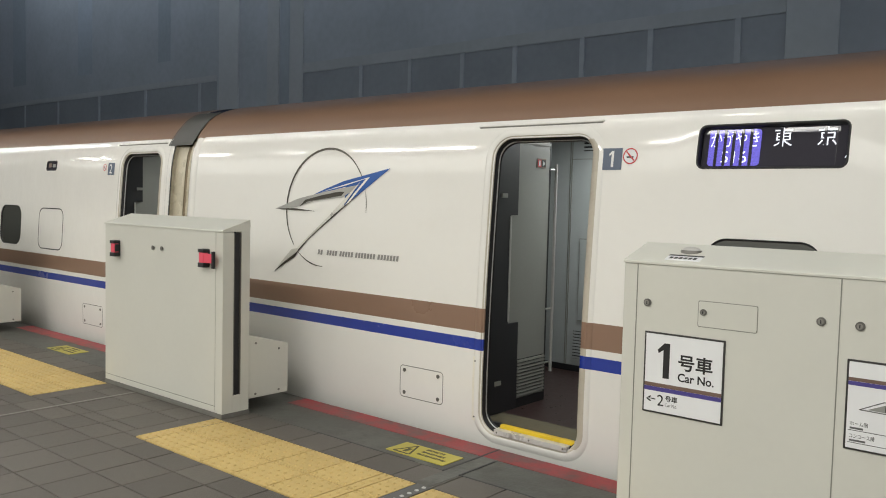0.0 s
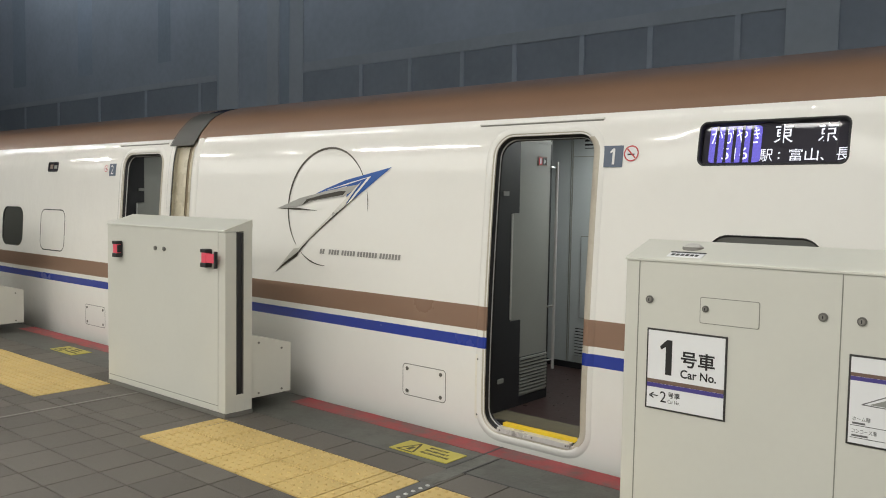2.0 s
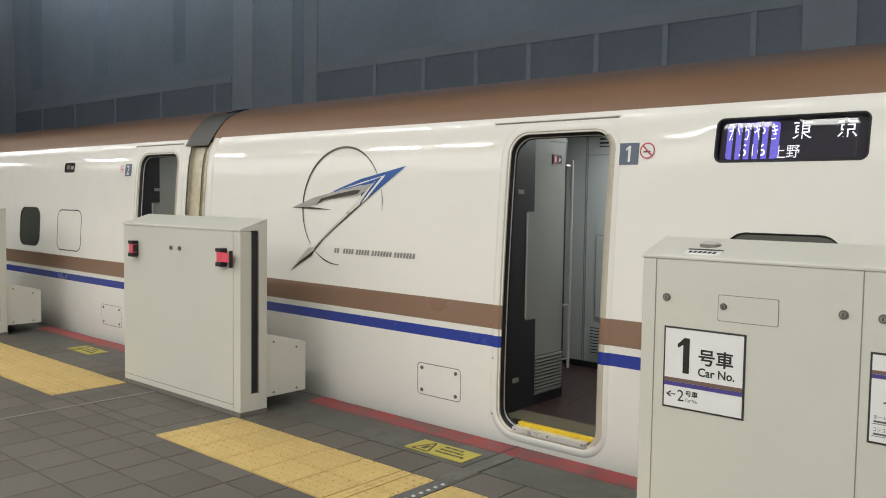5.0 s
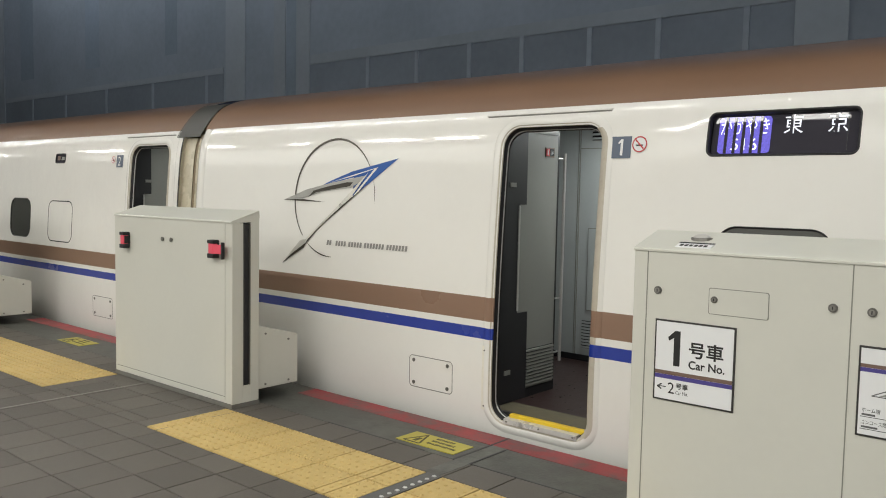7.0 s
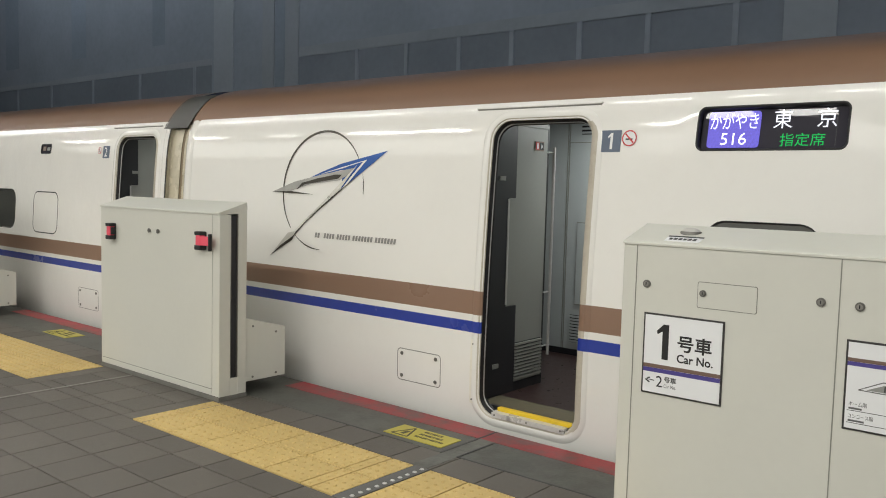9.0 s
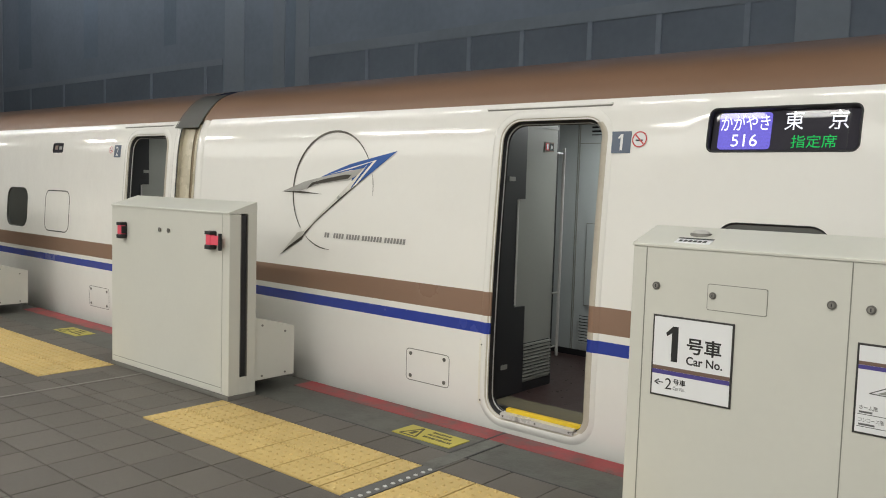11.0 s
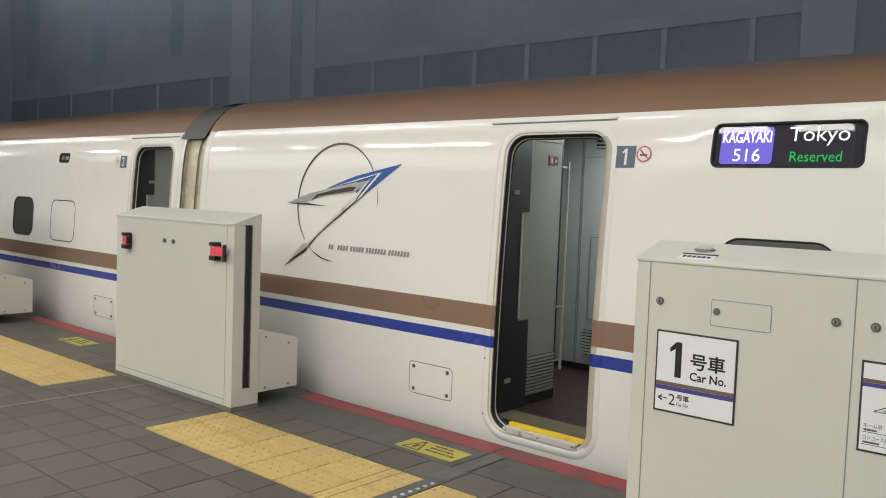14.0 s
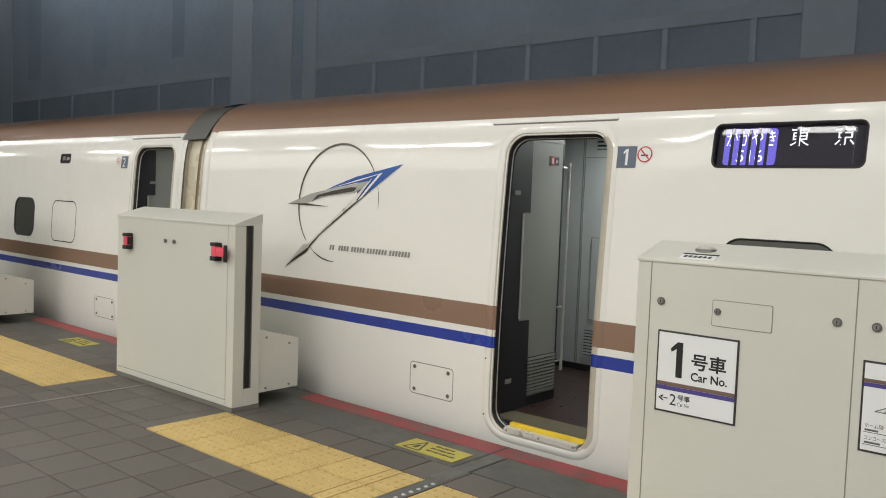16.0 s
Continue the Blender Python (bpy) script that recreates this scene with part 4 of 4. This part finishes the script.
def plain_gate(x0, x1):
    g = gate_shell(x0, x1, "pale grey-green platform gate with two red belt cassettes")
    part("panel_seam", boxm(x0 + 0.02, x1 - 0.083, GY0 - 0.0015, GY0 + 0.003, 0.074, 0.078), GATESEAM, g)
    part("post_seam", boxm(x1 - 0.0855, x1 - 0.083, GY0 - 0.0008, GY0 + 0.003, 0.05, GZ0 - 0.016), SOFTSEAM, g)
    for bx, pulled in ((x0 + 0.205, False), (x1 - 0.186, True)):
        c = part("belt_cassette", boxm(bx - 0.028, bx + 0.028, GY0 - 0.050, GY0 - 0.004, 1.066, 1.140, bev=0.006), BELT, g, "red belt cassette with black caps")
        part("cap", boxm(bx - 0.034, bx + 0.034, GY0 - 0.055, GY0 - 0.002, 1.138, 1.163, bev=0.004), RUBBER, c)
        part("cap", boxm(bx - 0.034, bx + 0.034, GY0 - 0.055, GY0 - 0.002, 1.036, 1.068, bev=0.004), RUBBER, c)
        part("back_plate", boxm(bx - 0.032, bx + 0.032, GY0 - 0.012, GY0, 1.045, 1.155), RUBBER, c)
        if not pulled:
            part("belt_lip", boxm(bx + 0.026, bx + 0.037, GY0 - 0.045, GY0 - 0.015, 1.075, 1.132, bev=0.002), RUBBER, c)
        else:
            part("belt", boxm(bx + 0.027, bx + 0.128, GY0 - 0.046, GY0 - 0.042, 1.070, 1.134), BELT, c)
            part("belt_end", boxm(bx + 0.126, bx + 0.146, GY0 - 0.054, GY0 - 0.032, 1.036, 1.152, bev=0.004), RUBBER, c)
    for kx in (x0 + 0.725, x0 + 0.845):
        bm = bmesh.new()
        cyl(bm, (kx, GY0, 1.132), "y", 0.017, -0.010, 14, 0.014)
        part("button", bm, DARKSTEEL, g, "small round grey button")
    return g


plain_gate(-1.655, -0.052)
plain_gate(-6.225, -4.622)
plain_gate(7.55, 9.15)

# the gate with the car number sign
gx0, gx1 = 2.946, 4.56
sg = gate_shell(gx0, gx1, "pale grey-green platform gate with a car number sign")
for sx in (gx0 + 0.062, 3.832):
    part("panel_seam", boxm(sx, sx + 0.004, GY0 - 0.0015, GY0 + 0.003, 0.05, GZ0 - 0.016), GATESEAM, sg)
for kx, kz in ((3.062, 1.117), (3.770, 1.114), (3.905, 1.112)):
    keyhole(kx, kz, 0.017, sg)
lid = part("service_lid", prism(rrect(3.288, 3.534, 1.038, 1.148, 0.008, 3), "y", GY0 - 0.0012, GY0 + 0.003), GATESEAM, sg, "small flush service lid")
part("lid_face", prism(rrect(3.291, 3.531, 1.041, 1.145, 0.007, 3), "y", GY0 - 0.0025, GY0 + 0.002), GATE, lid)
keyhole(3.313, 1.100, 0.014, sg, GY0 - 0.002)
# lamp and strip on the cover
bm = bmesh.new()
bmesh.ops.create_uvsphere(bm, u_segments=16, v_segments=8, radius=0.036)
for v in bm.verts:
    v.co = Vector((3.19 + v.co.x * 1.15, 0.45 + v.co.y * 0.8, 1.344 + v.co.z * 0.50))
part("signal_lamp", bm, LAMPW, sg, "small grey signal lamp", smooth=True)
bm = bmesh.new()
cyl(bm, (3.19, 0.45, 1.328), "z", 0.050, 0.018, 24, 0.046)
for v in bm.verts:
    v.co.y = 0.45 + (v.co.y - 0.45) * 0.72
part("lamp_foot", bm, DARKSTEEL, sg, "dark foot of the signal lamp")
slope = (GZ1 - GZ0) / (GY1 - GY0)


def on_cover(xa, xb, ya, yb, t0, t1):
    z = lambda y: GZ0 + 0.002 + (y - GY0) * slope
    return prism([(ya, z(ya) + t0), (yb, z(yb) + t0), (yb, z(yb) + t1), (ya, z(ya) + t1)], "x", xa, xb)


part("cover_strip", on_cover(3.12, 3.275, 0.335, 0.385, -0.001, 0.002), SIGNW, sg, "white strip with dark print")
part("strip_edge", on_cover(3.12, 3.275, 0.378, 0.390, 0.001, 0.003), BLACK, sg)
for k in range(6):
    part("print_bar", on_cover(3.135 + 0.021 * k, 3.149 + 0.021 * k, 0.345, 0.365, 0.0015, 0.003), BLACK, sg)


def figure_one(x, z, h, w, y0, y1):
    """The figure 1 with a slanted flag."""
    t = w * 0.52
    return prism([(x + w - t, z), (x + w, z), (x + w, z + h), (x + w - t * 0.85, z + h), (x, z + h * 0.80), (x + w * 0.08, z + h * 0.70), (x + w - t, z + h * 0.80)], "y", y0, y1)


def front_text(body, x, z, h, w, y, material, parent, name="lettering", bold=False):
    bm = text_mesh(body, 1.0, bold=bold)
    hx, hz = max(v.co.x for v in bm.verts), max(v.co.z for v in bm.verts)
    for v in bm.verts:
        v.co = Vector((x + v.co.x / hx * w, y, z + v.co.z / hz * h))
    return part(name, bm, material, parent)


def sign_board(x0, x1, z0, z1, label):
    s = tagged(empty("gate_sign"), label, "sign", group="signs on the gate")
    part("border", boxm(x0, x1, GY0 - 0.005, GY0 - 0.0005, z0, z1, bev=0.0015), SIGNFR, s)
    part("face", boxm(x0 + 0.008, x1 - 0.008, GY0 - 0.0065, GY0 - 0.004, z0 + 0.008, z1 - 0.008), SIGNW, s)
    return s


FY = GY0 - 0.0072
x0, x1, z0, z1 = 3.057, 3.411, 0.643, 0.994
s1 = sign_board(x0, x1, z0, z1, "white car number sign with brown and violet bands")
w, h = x1 - x0, z1 - z0
part("brown_band", boxm(x0 + 0.008, x1 - 0.008, FY, GY0 - 0.006, z1 - h * 0.672, z1 - h * 0.625), BAND, s1)
part("violet_band", boxm(x0 + 0.008, x1 - 0.008, FY, GY0 - 0.006, z1 - h * 0.725, z1 - h * 0.674), VIOLET, s1)
part("lettering", figure_one(x0 + w * 0.178, z1 - h * 0.555, h * 0.43, w * 0.155, FY, GY0 - 0.006), BLACK, s1)
front_text("号車", x0 + w * 0.445, z1 - h * 0.43, h * 0.20, w * 0.42, FY, BLACK, s1, bold=True)
front_text("Car No.", x0 + w * 0.445, z1 - h * 0.565, h * 0.105, w * 0.44, FY, BLACK, s1, bold=True)
front_text("←", x0 + w * 0.055, z1 - h * 0.865, h * 0.075, w * 0.115, FY, BLACK, s1, "arrow", bold=True)
front_text("2", x0 + w * 0.195, z1 - h * 0.90, h * 0.135, w * 0.082, FY, BLACK, s1)
front_text("号車", x0 + w * 0.297, z1 - h * 0.835, h * 0.075, w * 0.155, FY, BLACK, s1, bold=True)
front_text("Car No.", x0 + w * 0.297, z1 - h * 0.90, h * 0.045, w * 0.155, FY, BLACK, s1)

x0, x1, z0, z1 = 3.868, 4.40, 0.651, 0.988
s2 = sign_board(x0, x1, z0, z1, "white train guide sign with a train drawing")
w, h = x1 - x0, z1 - z0
part("brown_band", boxm(x0 + 0.008, x1 - 0.008, FY, GY0 - 0.006, z1 - h * 0.235, z1 - h * 0.195), BAND, s2)
part("violet_band", boxm(x0 + 0.008, x1 - 0.008, FY, GY0 - 0.006, z1 - h * 0.282, z1 - h * 0.237), VIOLET, s2)
for a, b in (((0.05, 0.155), (0.13, 0.195)), ((0.13, 0.195), (0.30, 0.198)), ((0.05, 0.155), (0.30, 0.150))):
    d = Vector((b[0] - a[0], b[1] - a[1])).normalized() * 0.0018
    part("drawing_line", prism([(x0 + a[0] + d.y, z0 + a[1] - d.x), (x0 + b[0] + d.y, z0 + b[1] - d.x), (x0 + b[0] - d.y, z0 + b[1] + d.x), (x0 + a[0] - d.y, z0 + a[1] + d.x)], "y", FY, GY0 - 0.006), TXT, s2)
part("drawing_fill", prism([(x0 + 0.075, z0 + 0.158), (x0 + 0.135, z0 + 0.185), (x0 + 0.30, z0 + 0.188), (x0 + 0.30, z0 + 0.156)], "y", FY + 0.0003, GY0 - 0.006), INTG, s2)
front_text("12", x0 + 0.135, z0 + 0.16, 0.022, 0.03, FY - 0.0005, BLACK, s2)
front_text("ホーム階", x0 + 0.02, z0 + 0.092, 0.017, 0.062, FY, BLACK, s2)
part("print_bar", boxm(x0 + 0.02, x0 + 0.065, FY, GY0 - 0.006, z0 + 0.080, z0 + 0.087), TXT, s2)
part("rule", boxm(x0 + 0.015, x0 + 0.5, FY, GY0 - 0.006, z0 + 0.074, z0 + 0.076), BLACK, s2)
front_text("コンコース階", x0 + 0.02, z0 + 0.046, 0.017, 0.085, FY, BLACK, s2)
part("print_bar", boxm(x0 + 0.02, x0 + 0.075, FY, GY0 - 0.006, z0 + 0.034, z0 + 0.041), TXT, s2)
part("rule", boxm(x0 + 0.015, x0 + 0.5, FY, GY0 - 0.006, z0 + 0.028, z0 + 0.030), BLACK, s2)


# ---- the hall beyond the train ----
BY = 8.0
wall = tagged(empty("wall_north"), "tall slate station wall with a glazed band and piers", "wall", kind="structure")
part("wall_face", boxm(-60, 16, BY, BY + 0.3, -1.3, 11), WALLD, wall)
part("glazing", boxm(-8.4, 1.1, BY - 0.006, BY + 0.01, 0.6, 4.05), WALLG, wall, "dark glazing under the beam")
part("glazing", boxm(1.75, 12, BY - 0.006, BY + 0.01, 0.6, 9.0), WALLG, wall, "tall dark glazing")
part("glazing", boxm(-23.4, -11.4, BY - 0.006, BY + 0.01, 0.6, 4.12), WALLG, wall, "dark glazing under the beam")
part("beam", boxm(-8.4, 1.1, BY - 0.012, BY, 4.06, 4.25), WALLP, wall, "steel beam along the wall")
part("beam", boxm(-23.4, -11.4, BY - 0.012, BY, 4.12, 4.26), WALLP, wall, "steel beam along the wall")
for px in (-6.7, -5.44, -4.23, -3.14, -1.89, -0.77, 0.49):
    part("mullion", boxm(px - 0.04, px + 0.04, BY - 0.030, BY - 0.004, 0.6, 4.06), WALLM, wall)
for px in (-21.4, -19.2, -16.8, -14.43, -12.06):
    part("mullion", boxm(px - 0.05, px + 0.05, BY - 0.022, BY - 0.004, 0.6, 4.12), WALLM, wall)
for px, pw, out in ((-10.93, 0.72, 0.03), (-9.37, 0.38, 0.02), (-8.61, 0.42, 0.02), (1.43, 0.64, 0.03), (-24.0, 1.1, 0.03), (-30, 1.2, 0.03)):
    part("pier", boxm(px - pw / 2, px + pw / 2, BY - out, BY, -1.3, 11), WALLP, wall, "pale concrete pier")
for px, pw in ((-13.6, 0.55), (-17.6, 0.8), (-21.8, 0.9), (-9.0, 0.3)):
    part("recess_panel", boxm(px - pw / 2, px + pw / 2, BY - 0.004, BY + 0.01, 4.75 if px < -10 else 0.6, 9.5), WALLR, wall, "dark upright panel of the wall")

tagged(part("track_bed", boxm(-60, 16, EDGE, BY + 0.2, -1.6, -1.25), BALLAST), "dark track bed below the platform", "track", kind="structure")
tagged(part("wall_south", boxm(-60, 16, -9.3, -9.0, -1.6, 4.3), CEIL), "plain pale wall of the station", "wall", kind="structure")
for name, wx in (("wall_west", -60.3), ("wall_east", 16)):
    tagged(part(name, boxm(wx, wx + 0.3, -9.3, BY + 0.3, -1.6, 11), WALLD), "plain slate end wall", "wall", kind="structure")
ceil_low = boxm(-60, 16, -9.3, 0.9, 4.15, 4.35)
tagged(part("ceiling", ceil_low, CEIL), "pale platform ceiling", "ceiling", kind="structure")
tagged(part("ceiling_high", boxm(-60, 16, 0.9, BY + 0.3, 11, 11.2), DARKC), "dark high ceiling over the tracks", "ceiling", kind="structure")
tagged(part("ceiling_edge", boxm(-60, 16, 0.7, 0.9, 4.35, 11), DARKC), "dark upstand over the platform edge", "wall", kind="structure")
# unseen strip added to keep edge tube light off the roof top
tagged(part("ceiling_fascia", boxm(-60, 16, 0.702, 0.722, 3.865, 4.15), CEIL), "unseen baffle added to shade the train roof top", "ceiling", kind="structure")
# trays for all rows, those of the added fill lamps too
for ty, spans, half in ((ROW_EDGE, EDGE_TUBES, 0.05), (-2.8, SHORT_TUBES, 0.105), (ROW_FILL, ((-17.95, -9.05), (-8.95, -0.05), (0.05, 8.95)), 2.32), (5.9, ((-43, -25), (-21, -3), (-3, 15)), 0.25)):
    for a, b in spans:
        f = tagged(empty("light_tray"), "ceiling light tray; back and far rows are added fill", "ceiling light", group="tube lights in rows")
        zz = 4.0 if ty < 5 else 9.6
        # the far row is added fill; its hanger rods are made up
        if ty > 5:
            for hx in (a + 2, (a + b) / 2, b - 2):
                bm = bmesh.new()
                cyl(bm, (hx, ty, zz + 0.40), "z", 0.02, 11.0 - zz - 0.40, 8)
                part("hanger_rod", bm, DARKSTEEL, f)
        part("fixture_tray", boxm(a - 0.02, b + 0.02, ty - half, ty + half, zz + 0.04, zz + (0.16 if ty < 5 else 0.42), bev=0.008), INTG, f)


# ---- floor pieces ----
def tile_mesh(w, d, name="tile"):
    bm = boxm(0.0038, w - 0.0038, 0.0038, d - 0.0038, -0.03, 0.0)
    top = [e for e in bm.edges if all(v.co.z > -0.001 for v in e.verts)]
    bmesh.ops.bevel(bm, geom=top, offset=0.002, segments=1, affect="EDGES")
    bmesh.ops.recalc_face_normals(bm, faces=bm.faces[:])
    me = bpy.data.meshes.new(name)
    bm.to_mesh(me)
    bm.free()
    me.materials.append(TILE)
    return me


def tactile_mesh(w, d):
    bm = boxm(0.0047, w - 0.0047, 0.0047, d - 0.0047, -0.03, 0.0012)
    nx, ny = max(1, round(w / 0.06)), max(1, round(d / 0.06))
    for i in range(nx):
        for j in range(ny):
            cx, cy = w * (i + 0.5) / nx, d * (j + 0.5) / ny
            lo = [bm.verts.new((cx + 0.0125 * math.cos(k * math.pi / 3), cy + 0.0125 * math.sin(k * math.pi / 3), 0.001)) for k in range(6)]
            hi = [bm.verts.new((cx + 0.007 * math.cos(k * math.pi / 3), cy + 0.007 * math.sin(k * math.pi / 3), 0.0075)) for k in range(6)]
            bm.faces.new(hi)
            for k in range(6):
                bm.faces.new((lo[k], lo[(k + 1) % 6], hi[(k + 1) % 6], hi[k]))
    bmesh.ops.recalc_face_normals(bm, faces=bm.faces[:])
    me = bpy.data.meshes.new("tactile_tile")
    bm.to_mesh(me)
    bm.free()
    me.materials.append(TACT)
    return me


def lay(name, me, x, y, z=0.0):
    ob = new(name, me)
    ob.location = (x, y, z)
    ob.parent = platform
    return ob


cache = {}


def tactile(x, y, w, d=0.3):
    key = round(w, 3), round(d, 3)
    if key not in cache:
        cache[key] = tactile_mesh(w, d)
    lay("tactile_tile", cache[key], x, y)


for ty in (-0.3, 0.0):
    tactile(-0.10, ty, 0.115)
    for i in range(5):
        tactile(0.015 + 0.3 * i, ty, 0.3)
    tactile(1.515, ty, 0.083)
    tactile(1.598, ty, 0.162)
    tactile(1.872, ty, 0.258)
    for i in range(3):
        tactile(2.13 + 0.3 * i, ty, 0.3)
    for i in range(10):
        tactile(-1.595 - 0.3 * (i + 1), ty, 0.3)

TX, TY = 0.065, -0.2
full = tile_mesh(0.3, 0.3)
strip = tile_mesh(0.3, 0.265)
near = tile_mesh(0.3, 0.097)
half = tile_mesh(0.3, 0.197)
for i in range(-17, 8):
    x = TX + 0.3 * i
    for j in range(1, 7):
        if j == 1:
            continue
        lay("tile", full, x, TY - 0.3 * j, random.uniform(-0.0006, 0.0006))
    lay("tile", half, x, -0.499, random.uniform(-0.0005, 0.0005))
    if -1.6 < x < -0.2:
        lay("tile", full, x, -0.1995, random.uniform(-0.0005, 0.0005)) if x + 0.3 < -0.1 else None
        lay("tile", near, x, -0.2985)
        lay("tile", half, x, 0.102)
    lay("tile", strip, x, 0.303)
part("tile_patch", boxm(-0.232, -0.103, -0.299, 0.30, -0.03, -0.0005), TILE, platform)
part("tile_patch", boxm(-1.592, -1.438, -0.299, 0.30, -0.03, -0.0005), TILE, platform)
part("light_joint", boxm(-1.180, -1.164, -2.0, 0.30, -0.02, 0.0014), PALE, platform, "pale joint strip across the tiles")
verts, faces = [], []


def quick_box(x0, x1, y0, y1, z0, z1):
    n = len(verts)
    verts.extend([(x0, y0, z0), (x1, y0, z0), (x1, y1, z0), (x0, y1, z0), (x0, y0, z1), (x1, y0, z1), (x1, y1, z1), (x0, y1, z1)])
    faces.extend([tuple(n + k for k in f) for f in ((4, 5, 6, 7), (0, 1, 5, 4), (1, 2, 6, 5), (2, 3, 7, 6), (3, 0, 4, 7))])


for i in range(-70, 36):
    x = TX + 0.3 * i
    for j in range(0, 30):
        near_part = -17 <= i < 8 and j < 7
        if not near_part:
            top = TY - 0.3 * j + 0.3 if j else -0.303
            low = TY - 0.3 * j
            if j == 0:
                continue
            quick_box(x + 0.003, x + 0.297, (low if j > 1 else -0.5) + 0.003, (low + 0.3 if j > 1 else -0.30) - 0.003, -0.03, 0.0)
    if not -17 <= i < 8:
        quick_box(x + 0.003, x + 0.297, 0.303, 0.565, -0.03, 0.0)
        if x > 3.03 or x < -5.08:
            quick_box(x + 0.003, x + 0.297, -0.297, 0.0, -0.03, 0.0)
            quick_box(x + 0.003, x + 0.297, 0.003, 0.297, -0.03, 0.0)
me = bpy.data.meshes.new("far_tiles")
me.from_pydata(verts, [], faces)
me.materials.append(TILE)
far_tiles = tagged(new("far_tiles", me), "grey platform tiles further off", kind="stuff")
far_tiles.parent = platform


# ---- what moves: made-up boards imitating lit page changes, and the running line ----
# added pieces wait hidden behind the skin at this offset
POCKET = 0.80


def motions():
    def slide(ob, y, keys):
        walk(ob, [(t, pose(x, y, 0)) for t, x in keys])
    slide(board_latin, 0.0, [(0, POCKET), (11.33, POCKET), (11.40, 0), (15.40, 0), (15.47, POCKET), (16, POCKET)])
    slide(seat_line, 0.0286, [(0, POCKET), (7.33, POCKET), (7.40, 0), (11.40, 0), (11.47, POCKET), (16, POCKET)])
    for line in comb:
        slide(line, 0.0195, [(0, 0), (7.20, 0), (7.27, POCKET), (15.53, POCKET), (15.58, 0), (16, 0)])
    for i, ob in enumerate(letters):
        start = 0.351 + 0.074 * i
        at = lambda t: min(0.42, max(-0.20, start - 0.28 * t))
        t0, t1 = max(0.0, (start - 0.42) / 0.28), (start + 0.20) / 0.28
        times = sorted({0.0, 16.0, round(t1, 3), round(t0, 3)} | {round(t0 + (t1 - t0) * k / 14, 3) for k in range(1, 14)})
        walk(ob, [(t, pose(at(t), 0.0278, -0.094)) for t in times])


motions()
